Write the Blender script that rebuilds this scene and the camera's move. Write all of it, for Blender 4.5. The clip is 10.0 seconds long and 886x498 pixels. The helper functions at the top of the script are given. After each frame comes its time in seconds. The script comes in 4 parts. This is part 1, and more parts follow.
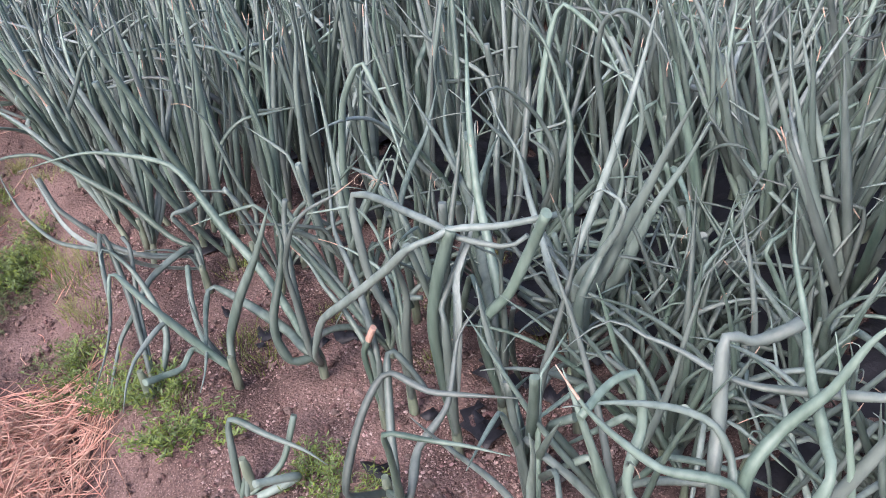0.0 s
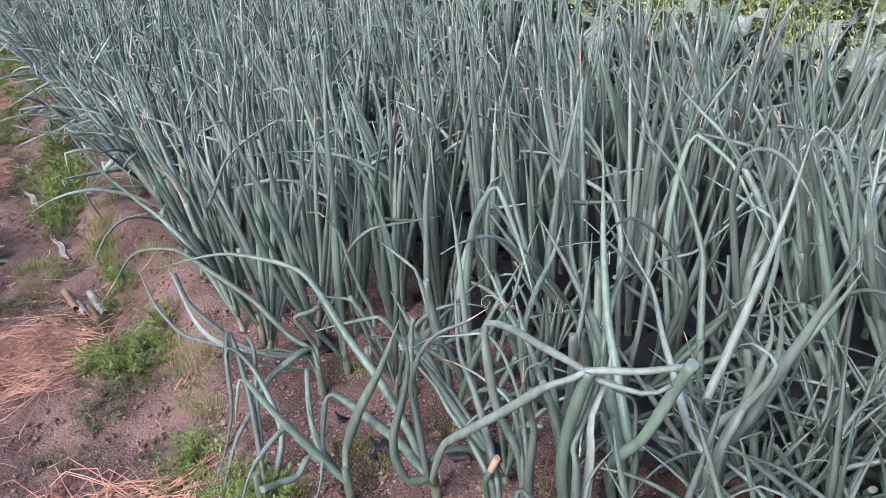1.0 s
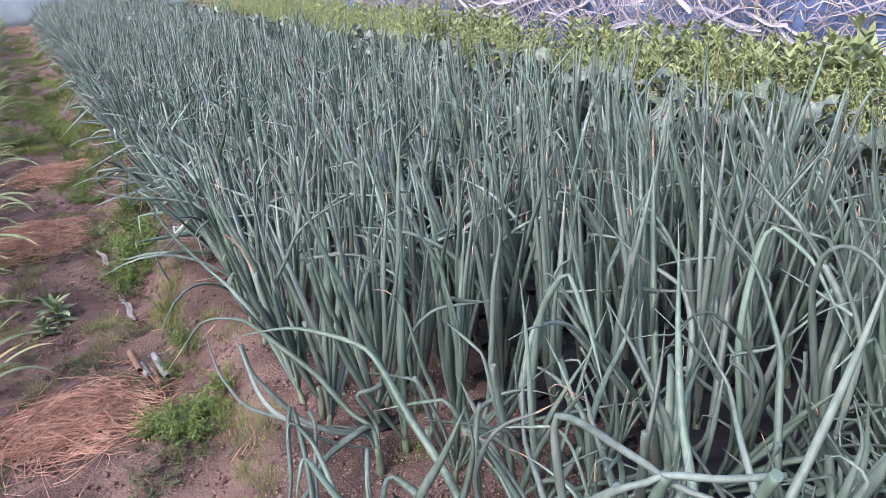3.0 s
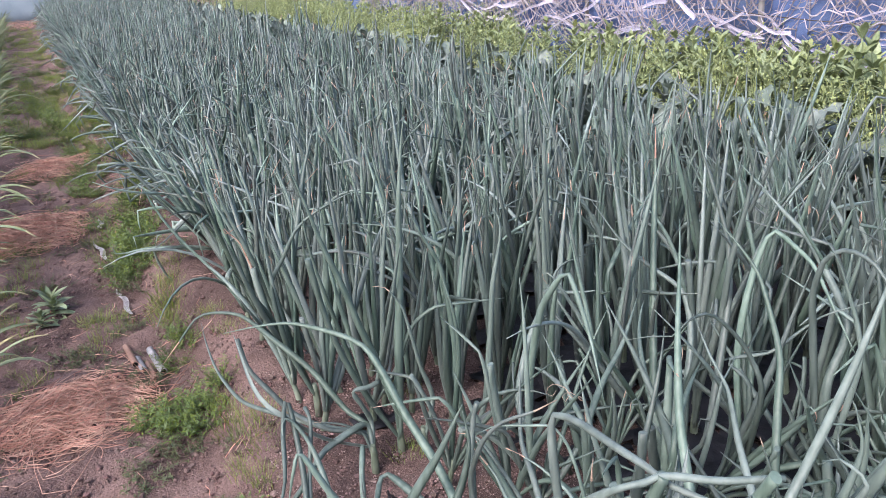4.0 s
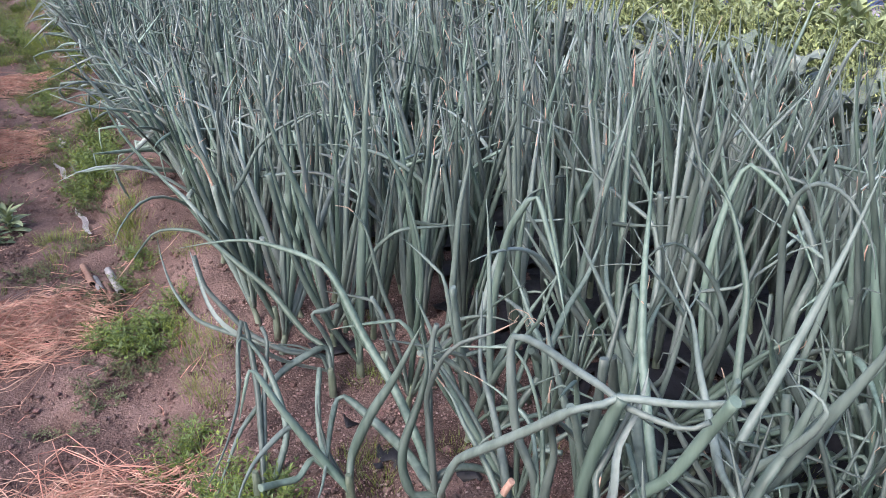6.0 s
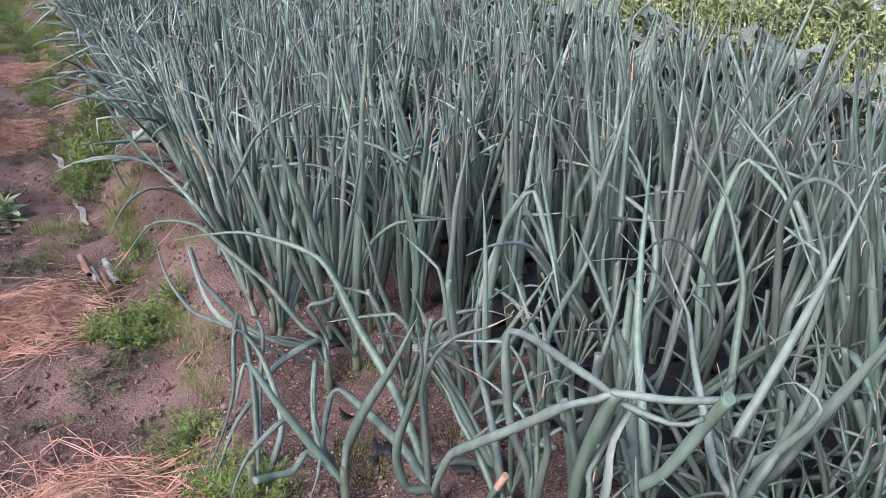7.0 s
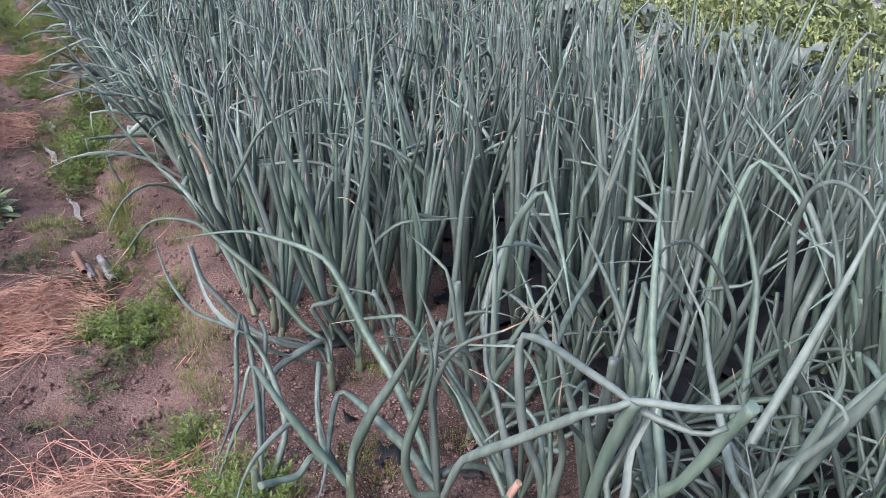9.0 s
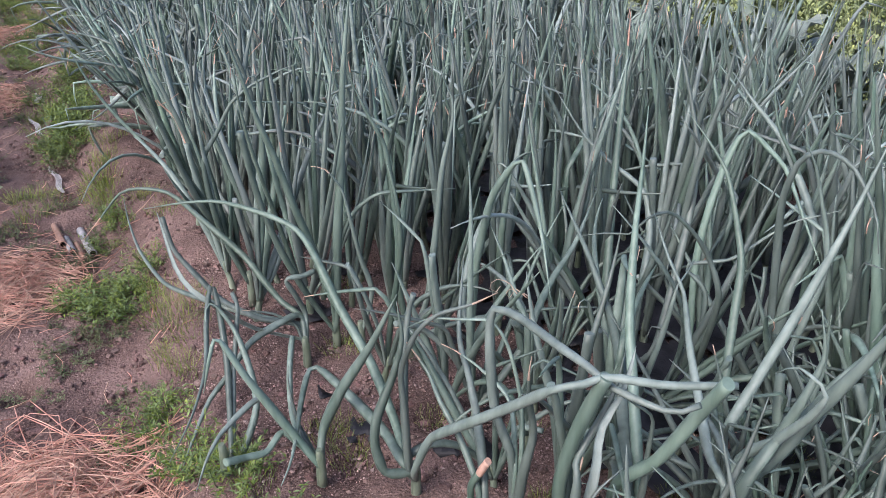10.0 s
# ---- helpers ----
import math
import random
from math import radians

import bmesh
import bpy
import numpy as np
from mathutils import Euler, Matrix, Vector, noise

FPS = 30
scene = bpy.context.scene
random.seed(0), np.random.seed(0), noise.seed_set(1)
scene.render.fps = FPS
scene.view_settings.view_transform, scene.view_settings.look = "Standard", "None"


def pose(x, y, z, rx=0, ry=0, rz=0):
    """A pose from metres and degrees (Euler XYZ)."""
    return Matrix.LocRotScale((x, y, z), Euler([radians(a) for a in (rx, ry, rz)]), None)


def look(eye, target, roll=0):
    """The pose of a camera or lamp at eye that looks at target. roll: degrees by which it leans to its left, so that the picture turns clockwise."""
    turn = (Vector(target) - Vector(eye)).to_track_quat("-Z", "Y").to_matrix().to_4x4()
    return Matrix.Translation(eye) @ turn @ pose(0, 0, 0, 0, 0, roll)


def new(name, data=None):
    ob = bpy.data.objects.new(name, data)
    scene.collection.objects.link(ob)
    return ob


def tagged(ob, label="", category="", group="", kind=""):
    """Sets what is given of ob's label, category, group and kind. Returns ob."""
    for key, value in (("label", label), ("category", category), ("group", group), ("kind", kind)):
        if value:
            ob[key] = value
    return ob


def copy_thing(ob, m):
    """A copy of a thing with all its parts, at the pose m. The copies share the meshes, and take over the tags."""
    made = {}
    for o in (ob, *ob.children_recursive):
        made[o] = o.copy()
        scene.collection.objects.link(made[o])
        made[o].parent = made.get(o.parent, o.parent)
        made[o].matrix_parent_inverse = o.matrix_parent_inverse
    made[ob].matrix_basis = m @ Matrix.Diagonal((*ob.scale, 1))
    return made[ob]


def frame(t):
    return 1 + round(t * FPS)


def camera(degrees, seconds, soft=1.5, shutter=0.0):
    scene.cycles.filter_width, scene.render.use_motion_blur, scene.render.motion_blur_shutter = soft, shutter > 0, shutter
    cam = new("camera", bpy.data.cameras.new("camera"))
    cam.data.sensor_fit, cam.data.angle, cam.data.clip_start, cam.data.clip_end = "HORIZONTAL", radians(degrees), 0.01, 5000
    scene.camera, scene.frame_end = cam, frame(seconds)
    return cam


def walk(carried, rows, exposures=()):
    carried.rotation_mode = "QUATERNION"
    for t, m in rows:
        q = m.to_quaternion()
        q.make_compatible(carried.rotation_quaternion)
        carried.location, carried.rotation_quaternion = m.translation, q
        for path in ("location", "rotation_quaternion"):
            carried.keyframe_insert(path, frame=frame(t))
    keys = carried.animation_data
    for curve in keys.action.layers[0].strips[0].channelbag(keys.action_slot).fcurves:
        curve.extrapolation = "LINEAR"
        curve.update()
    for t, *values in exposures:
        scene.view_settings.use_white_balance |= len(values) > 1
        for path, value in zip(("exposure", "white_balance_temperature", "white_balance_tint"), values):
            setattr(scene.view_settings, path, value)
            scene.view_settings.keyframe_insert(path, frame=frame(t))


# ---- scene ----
cam = camera(57.5, 10.0, 0.5)
PATH = [
    (0, (0.208, 0.481, 1.269), (1.108, 1.901, 0.187), -7.5),
    (0.5, (0.2, 0.49, 1.304), (1.033, 2.027, 0.331), -7.1),
    (1, (0.16, 0.559, 1.35), (0.963, 2.163, 0.465), -6.6),
    (1.5, (0.149, 0.591, 1.372), (0.926, 2.245, 0.559), -6.3),
    (2, (0.145, 0.592, 1.385), (0.902, 2.276, 0.618), -6.2),
    (2.5, (0.141, 0.59, 1.388), (0.881, 2.298, 0.656), -6.2),
    (4, (0.139, 0.597, 1.369), (0.876, 2.313, 0.653), -4.6),
    (4.5, (0.138, 0.595, 1.356), (0.883, 2.295, 0.61), -3.7),
    (5, (0.146, 0.603, 1.324), (0.905, 2.277, 0.536), -2.8),
    (5.5, (0.157, 0.615, 1.297), (0.924, 2.269, 0.475), -2.0),
    (7, (0.175, 0.621, 1.298), (0.939, 2.257, 0.438), -1.2),
    (7.5, (0.175, 0.624, 1.3), (0.938, 2.256, 0.432), -1.2),
    (8, (0.171, 0.641, 1.295), (0.941, 2.27, 0.428), -1.1),
    (8.5, (0.17, 0.651, 1.3), (0.944, 2.279, 0.434), -0.9),
    (9, (0.155, 0.666, 1.298), (0.939, 2.286, 0.425), -0.6),
    (9.5, (0.159, 0.693, 1.285), (0.941, 2.299, 0.386), -0.3),
    (10, (0.221, 0.683, 1.259), (0.991, 2.283, 0.34), -0.3),
]
EXPOSURES = [(0.0, 1.54, 6300, 20), (1.5, 1.46, 6200, 14), (5.0, 1.41, 6230, 15), (10.0, 1.27, 6180, 15)]
SKY, SUN = 0.15, 0.9
walk(cam, [(t, look(eye, target, roll)) for t, eye, target, roll in PATH], EXPOSURES)

# ---- light: an even overcast sky ----
world = bpy.data.worlds.new("overcast")
scene.world = world
world.use_nodes = True
wn, wl = world.node_tree.nodes, world.node_tree.links
sky = wn.new("ShaderNodeTexSky")
sky.sky_type, sky.sun_disc = "NISHITA", False
sky.sun_elevation, sky.sun_rotation = radians(44), radians(-114)
sky.air_density, sky.dust_density, sky.ozone_density = 1.0, 4.0, 1.0
wl.new(sky.outputs["Color"], wn["Background"].inputs["Color"])
wn["Background"].inputs["Strength"].default_value = SKY
sun = new("sun", bpy.data.lights.new("sun", "SUN"))
sun.data.energy, sun.data.angle, sun.data.color = SUN, radians(20), (1.0, 0.96, 0.91)
sun.matrix_world = look((-3.7, -1.65, 4.6), (0, 0, 0))


# ---- materials ----
def material(name, dark, light, rough=0.6, grain=(0, 0, 0, 60), broad=4.0, bump=0.2, bump_scale=200.0, spec=0.4,
             spread=0.0, stretch=(1, 1, 1), coords="Object", random="object", metal=0.0, sheen=0.0):
    """Two-scale noise between two colours, a per-piece shift of value and hue, and fine relief."""
    m = bpy.data.materials.new(name)
    m.use_nodes = True
    n, l = m.node_tree.nodes, m.node_tree.links
    bsdf = n["Principled BSDF"]
    tc = n.new("ShaderNodeTexCoord")
    mp = n.new("ShaderNodeMapping")
    mp.inputs["Scale"].default_value = stretch
    l.new(tc.outputs[coords], mp.inputs["Vector"])
    a, b = n.new("ShaderNodeTexNoise"), n.new("ShaderNodeTexNoise")
    a.inputs["Scale"].default_value, a.inputs["Detail"].default_value = broad, 4.0
    b.inputs["Scale"].default_value, b.inputs["Detail"].default_value = grain[3], 3.0
    for q in (a, b):
        l.new(mp.outputs["Vector"], q.inputs["Vector"])
    add = n.new("ShaderNodeMath")
    add.operation = "MULTIPLY_ADD"
    l.new(b.outputs["Fac"], add.inputs[0])
    add.inputs[1].default_value = 0.6
    l.new(a.outputs["Fac"], add.inputs[2])
    span = n.new("ShaderNodeMapRange")
    span.inputs["From Min"].default_value, span.inputs["From Max"].default_value = 0.55, 1.05
    l.new(add.outputs[0], span.inputs["Value"])
    mix = n.new("ShaderNodeMix")
    mix.data_type = "RGBA"
    mix.inputs[6].default_value, mix.inputs[7].default_value = (*dark, 1), (*light, 1)
    l.new(span.outputs["Result"], mix.inputs[0])
    col = mix.outputs[2]
    if spread:
        hsv = n.new("ShaderNodeHueSaturation")
        if random == "object":
            src = n.new("ShaderNodeObjectInfo").outputs["Random"]
        else:
            src = n.new("ShaderNodeNewGeometry").outputs["Random Per Island"]
        val = n.new("ShaderNodeMapRange")
        val.inputs["To Min"].default_value, val.inputs["To Max"].default_value = 1 - spread, 1 + spread
        l.new(src, val.inputs["Value"])
        l.new(val.outputs["Result"], hsv.inputs["Value"])
        wrap, frac = n.new("ShaderNodeMath"), n.new("ShaderNodeMath")
        wrap.operation, frac.operation = "MULTIPLY", "FRACT"
        wrap.inputs[1].default_value = 7.31
        l.new(src, wrap.inputs[0])
        l.new(wrap.outputs[0], frac.inputs[0])
        for socket, lo, hi in (("Hue", 0.5 + 0.02 * spread, 0.5 - 0.11 * spread), ("Saturation", 1 - 0.7 * spread, 1 + 0.65 * spread)):
            q = n.new("ShaderNodeMapRange")
            q.inputs["To Min"].default_value, q.inputs["To Max"].default_value = lo, hi
            l.new(frac.outputs[0], q.inputs["Value"])
            l.new(q.outputs["Result"], hsv.inputs[socket])
        l.new(col, hsv.inputs["Color"])
        col = hsv.outputs["Color"]
    l.new(col, bsdf.inputs["Base Color"])
    bsdf.inputs["Roughness"].default_value = rough
    bsdf.inputs["Specular IOR Level"].default_value = spec
    bsdf.inputs["Metallic"].default_value = metal
    bsdf.inputs["Sheen Weight"].default_value = sheen
    if bump:
        c = n.new("ShaderNodeTexNoise")
        c.inputs["Scale"].default_value, c.inputs["Detail"].default_value = bump_scale, 5.0
        l.new(mp.outputs["Vector"], c.inputs["Vector"])
        bp = n.new("ShaderNodeBump")
        bp.inputs["Strength"].default_value, bp.inputs["Distance"].default_value = bump, 0.01
        l.new(c.outputs["Fac"], bp.inputs["Height"])
        l.new(bp.outputs["Normal"], bsdf.inputs["Normal"])
    return m


ONION_DARK, ONION_LIGHT = (0.046, 0.072, 0.066), (0.188, 0.238, 0.224)
M_ONION = material("onion_leaf", ONION_DARK, ONION_LIGHT, 0.44, (0, 0, 0, 70), 7.0, 0.06, 260, 0.45, 0.42, (1, 1, 0.10))
# Greener than M_ONION, and darkened to put the bed front's shade into the colour.
M_ONION_SHADED = material("shaded_onion_leaf", (0.041, 0.066, 0.057), (0.148, 0.194, 0.178), 0.46, (0, 0, 0, 70), 7.0, 0.06, 260, 0.42, 0.32, (1, 1, 0.10))
M_PALE = material("pale_onion_leaf", (0.091, 0.125, 0.118), (0.198, 0.236, 0.228), 0.5, (0, 0, 0, 110), 9.0, 0.2, 320, 0.35, 0.1, (1, 1, 0.10))
M_ONION_FAR = material("onion_leaf_mass", ONION_DARK, ONION_LIGHT, 0.44, (0, 0, 0, 60), 6.0, 0.0, 200, 0.45, 0.52, random="island")
M_STEM = material("onion_stem", (0.06, 0.085, 0.062), (0.18, 0.215, 0.165), 0.45, (0, 0, 0, 60), 18.0, 0.1, 200, 0.4, 0.15, (1, 1, 0.3))
M_DRY = material("dry_leaf_tip", (0.258, 0.175, 0.129), (0.456, 0.350, 0.274), 0.8, (0, 0, 0, 90), 20.0, 0.3, 300, 0.2, 0.2)
M_SOIL = material("soil", (0.049, 0.031, 0.029), (0.204, 0.137, 0.125), 0.95, (0, 0, 0, 190), 4.5, 1.0, 130, 0.15)
sn, sl = M_SOIL.node_tree.nodes, M_SOIL.node_tree.links
soil_bsdf = sn["Principled BSDF"]
soil_col = soil_bsdf.inputs["Base Color"].links[0].from_socket
soil_tc = sn.new("ShaderNodeTexCoord")
for scale, lo, hi, tint, most in ((2.3, 0.50, 0.66, (0.052, 0.034, 0.033), 0.42), (330.0, 0.60, 0.68, (0.34, 0.255, 0.235), 0.8), (260.0, 0.62, 0.70, (0.03, 0.021, 0.02), 0.7)):
    spots_tex = sn.new("ShaderNodeTexNoise")
    spots_tex.inputs["Scale"].default_value, spots_tex.inputs["Detail"].default_value = scale, 3.0
    spots_map = sn.new("ShaderNodeMapping")
    spots_map.inputs["Location"].default_value = (scale, 3.1, 0.7)
    sl.new(soil_tc.outputs["Object"], spots_map.inputs["Vector"])
    sl.new(spots_map.outputs["Vector"], spots_tex.inputs["Vector"])
    spots_fac = sn.new("ShaderNodeMapRange")
    for key, val in (("From Min", lo), ("From Max", hi), ("To Max", most)):
        spots_fac.inputs[key].default_value = val
    sl.new(spots_tex.outputs["Fac"], spots_fac.inputs["Value"])
    spots_mix = sn.new("ShaderNodeMix")
    spots_mix.data_type = "RGBA"
    sl.new(spots_fac.outputs["Result"], spots_mix.inputs[0])
    sl.new(soil_col, spots_mix.inputs[6])
    spots_mix.inputs[7].default_value = (*tint, 1)
    soil_col = spots_mix.outputs[2]
sl.new(soil_col, soil_bsdf.inputs["Base Color"])
M_CLOD = material("soil_crumb", (0.049, 0.033, 0.030), (0.217, 0.149, 0.135), 0.95, (0, 0, 0, 120), 14.0, 0.5, 260, 0.15, 0.2, random="island")
M_GRIT = material("pale_grit", (0.17, 0.122, 0.112), (0.36, 0.27, 0.25), 0.9, (0, 0, 0, 120), 14.0, 0.0, 260, 0.15, 0.25, random="island")
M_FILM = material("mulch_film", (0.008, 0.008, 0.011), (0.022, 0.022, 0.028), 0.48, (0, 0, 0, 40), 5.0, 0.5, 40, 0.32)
M_STRAW = material("straw", (0.255, 0.138, 0.098), (0.54, 0.345, 0.260), 0.75, (0, 0, 0, 60), 16.0, 0.1, 200, 0.25, 0.2, random="island")
M_WEED = material("weed_leaf", (0.056, 0.100, 0.024), (0.130, 0.195, 0.058), 0.6, (0, 0, 0, 60), 8.0, 0.0, 100, 0.3, 0.35, random="island")
M_GRASS = material("fine_grass", (0.095, 0.150, 0.034), (0.205, 0.270, 0.080), 0.7, (0, 0, 0, 60), 8.0, 0.0, 100, 0.2, 0.3, random="island")
M_GREYWEED = material("creeping_weed", (0.055, 0.073, 0.036), (0.122, 0.140, 0.079), 0.7, (0, 0, 0, 60), 10.0, 0.0, 100, 0.2, 0.3, random="island")
M_LANCE = material("broad_weed_leaf", (0.115, 0.160, 0.068), (0.250, 0.312, 0.160), 0.55, (0, 0, 0, 60), 9.0, 0.15, 120, 0.4, 0.2)
M_LANCE_FAR = material("broad_weed_mass", (0.115, 0.160, 0.068), (0.250, 0.312, 0.160), 0.55, (0, 0, 0, 60), 9.0, 0.0, 120, 0.4, 0.3, random="island")
M_SOLO = material("pale_weed_leaf", (0.115, 0.165, 0.078), (0.270, 0.330, 0.200), 0.5, (0, 0, 0, 60), 9.0, 0.15, 120, 0.4, 0.2)
M_BRASS = material("cabbage_leaf", (0.082, 0.112, 0.092), (0.205, 0.245, 0.222), 0.55, (0, 0, 0, 40), 12.0, 0.35, 70, 0.4, 0.28)
M_BRASS_FAR = material("cabbage_leaf_mass", (0.078, 0.108, 0.088), (0.195, 0.235, 0.212), 0.55, (0, 0, 0, 40), 6.0, 0.0, 70, 0.4, 0.3, random="island")
M_FLOWER = material("pale_floret", (0.15, 0.205, 0.080), (0.30, 0.355, 0.180), 0.7, (0, 0, 0, 60), 10.0, 0.0, 100, 0.2, 0.3, random="island")
M_GARLIC = material("garlic_leaf", (0.080, 0.114, 0.053), (0.167, 0.209, 0.110), 0.5, (0, 0, 0, 60), 6.0, 0.1, 160, 0.4, 0.2, (1, 1, 0.2))
M_GARLIC_DRY = material("garlic_dry_tip", (0.182, 0.175, 0.084), (0.319, 0.296, 0.167), 0.7, (0, 0, 0, 60), 12.0, 0.1, 160, 0.3, 0.15)
M_NET = material("blue_net", (0.055, 0.085, 0.22), (0.15, 0.215, 0.40), 0.7, (0, 0, 0, 260), 2.0, 0.5, 300, 0.2)
M_TUNNEL = material("pale_net", (0.122, 0.164, 0.201), (0.201, 0.243, 0.280), 0.7, (0, 0, 0, 120), 2.0, 0.3, 200, 0.2)
M_FILMWHITE = material("torn_film", (0.24, 0.22, 0.31), (0.46, 0.43, 0.52), 0.55, (0, 0, 0, 90), 9.0, 0.6, 90, 0.3, 0.25)
M_SCRAP = material("dirty_film", (0.14, 0.13, 0.135), (0.36, 0.34, 0.35), 0.5, (0, 0, 0, 120), 22.0, 0.6, 120, 0.4)
M_VINE = material("dry_vine", (0.22, 0.19, 0.22), (0.44, 0.40, 0.44), 0.8, (0, 0, 0, 60), 8.0, 0.2, 120, 0.2, 0.3, random="island")
M_POST = material("grey_post", (0.182, 0.170, 0.164), (0.316, 0.304, 0.292), 0.6, (0, 0, 0, 60), 12.0, 0.3, 120, 0.3, 0.1, (1, 1, 0.15))
M_WIRE = material("wire", (0.048, 0.040, 0.040), (0.112, 0.096, 0.088), 0.6, (0, 0, 0, 60), 12.0, 0.0, 120, 0.4)
M_PIPE_GREY = material("grey_pipe", (0.13, 0.13, 0.14), (0.30, 0.295, 0.31), 0.6, (0, 0, 0, 120), 25.0, 0.4, 120, 0.3)
M_PIPE_RED = material("weathered_cane", (0.146, 0.079, 0.061), (0.280, 0.182, 0.146), 0.7, (0, 0, 0, 90), 14.0, 0.4, 120, 0.3)
# Near-black lining: the shade inside the open pipes is put into the colour.
M_BORE_SHADE = material("pipe_bore_shade", (0.02, 0.017, 0.016), (0.04, 0.034, 0.03), 0.9, (0, 0, 0, 60), 12.0, 0.0, 120, 0.2)

rng = np.random.default_rng(7)


def rnd(a, b):
    return float(rng.uniform(a, b))


# ---- mesh helpers ----
def mesh_of(name, verts, faces, mats, index=None, smooth=True):
    me = bpy.data.meshes.new(name)
    me.from_pydata(np.asarray(verts).tolist(), [], [tuple(f) for f in faces])
    for q in mats:
        me.materials.append(q)
    if index is not None:
        me.polygons.foreach_set("material_index", np.asarray(index, dtype=np.int32))
    me.polygons.foreach_set("use_smooth", [smooth and len(q) < 5 for q in faces])
    me.update()
    return me


def part(name, me, parent, label=""):
    ob = new(name, me)
    ob.parent = parent
    return tagged(ob, label)


def join(pieces):
    """Verts, faces and material indices of several pieces in one."""
    vs, fs, ix, at = [], [], [], 0
    for v, f, i in pieces:
        vs.append(np.asarray(v))
        fs.extend([tuple(k + at for k in q) for q in f])
        ix.extend(i)
        at += len(v)
    return np.concatenate(vs), fs, ix


def tube(line, radius, sides=8, flat=1.0, side_dir=None, cap=True, mat=0, dry_from=2.0, dry_mat=1):
    """A closed tube along a line; flat: the ratio of its two half-widths; the end past dry_from of its length takes another material."""
    p = np.asarray(line, float)
    r = np.asarray(radius, float)
    n = len(p)
    tan = np.gradient(p, axis=0)
    tan /= np.linalg.norm(tan, axis=1)[:, None] + 1e-9
    ref = np.array(side_dir if side_dir is not None else (0.37, 0.93, 0.05), float)
    u = ref - tan * (tan @ ref)[:, None]
    u /= np.linalg.norm(u, axis=1)[:, None] + 1e-9
    w = np.cross(tan, u)
    a = np.linspace(0, 2 * np.pi, sides, endpoint=False)
    ring = u[:, None] * np.cos(a)[None, :, None] + w[:, None] * (np.sin(a) * flat)[None, :, None]
    v = (p[:, None] + ring * r[:, None, None]).reshape(-1, 3)
    f, ix = [], []
    for i in range(n - 1):
        m = dry_mat if (i + 0.5) / (n - 1) > dry_from else mat
        for k in range(sides):
            b = (k + 1) % sides
            f.append((i * sides + k, i * sides + b, (i + 1) * sides + b, (i + 1) * sides + k))
            ix.append(m)
    if cap:
        f.append(tuple(range(sides))[::-1])
        f.append(tuple((n - 1) * sides + k for k in range(sides)))
        ix += [mat, dry_mat if dry_from < 1 else mat]
    return v, f, ix


def spline(pts, n, tight=0.0):
    """A smooth line through a few points, at n even steps; tight: 1 keeps the corners."""
    p = np.asarray(pts, float)
    e = np.concatenate([[2 * p[0] - p[1]], p, [2 * p[-1] - p[-2]]])
    out = []
    for i in range(len(p) - 1):
        for t in np.linspace(0, 1, 12, endpoint=False):
            a, b, c, d = e[i:i + 4]
            m, k = (c - a) * 0.5 * (1 - tight), (d - b) * 0.5 * (1 - tight)
            t2, t3 = t * t, t * t * t
            out.append((2 * t3 - 3 * t2 + 1) * b + (t3 - 2 * t2 + t) * m + (3 * t2 - 2 * t3) * c + (t3 - t2) * k)
    out = np.array(out + [p[-1]])
    s = np.concatenate([[0], np.cumsum(np.linalg.norm(np.diff(out, axis=0), axis=1))])
    q = np.linspace(0, s[-1], n)
    return np.stack([np.interp(q, s, out[:, k]) for k in range(3)], 1)


def stalk(start, az, lean, length, bow, kinks=(), n=16, wob=0.03, power=1.4):
    """A line that rises from start, leaning by degrees towards az and bowing further; kinks: (where, degrees)."""
    ds = length / (n - 1)
    p = [np.array(start, float)]
    ph = rnd(0, 6.28)
    for i in range(n - 1):
        s = (i + 0.5) / (n - 1)
        th = lean + bow * s ** power
        for at, deg in kinks:
            th += deg * min(1.0, max(0.0, (s - at) / 0.045 + 0.5))
        th = radians(th + 90 * wob * math.sin(ph * 1.7 + 6.5 * s))
        a = radians(az) + wob * 6 * math.sin(ph + 4 * s)
        p.append(p[-1] + ds * np.array([math.sin(th) * math.cos(a), math.sin(th) * math.sin(a), math.cos(th)]))
    return np.array(p)


def leaf_radius(n, r, blunt=0.0, kinks=(), taper=0.50):
    s = np.linspace(0, 1, n)
    out = r * (0.70 + 0.30 * np.clip(s / 0.30, 0, 1)) * (1 - (s * (1 - blunt)) ** 2.1) ** (1.5 * taper)
    for at, deg in kinks:
        out *= 1 - 0.30 * np.exp(-((s - at) / 0.03) ** 2)
    ph = rnd(0, 6.28)
    out *= 1 + 0.045 * np.sin(s * 8 + ph) + 0.03 * np.sin(s * 21 + 2 * ph)
    return np.maximum(out, 0.0009)


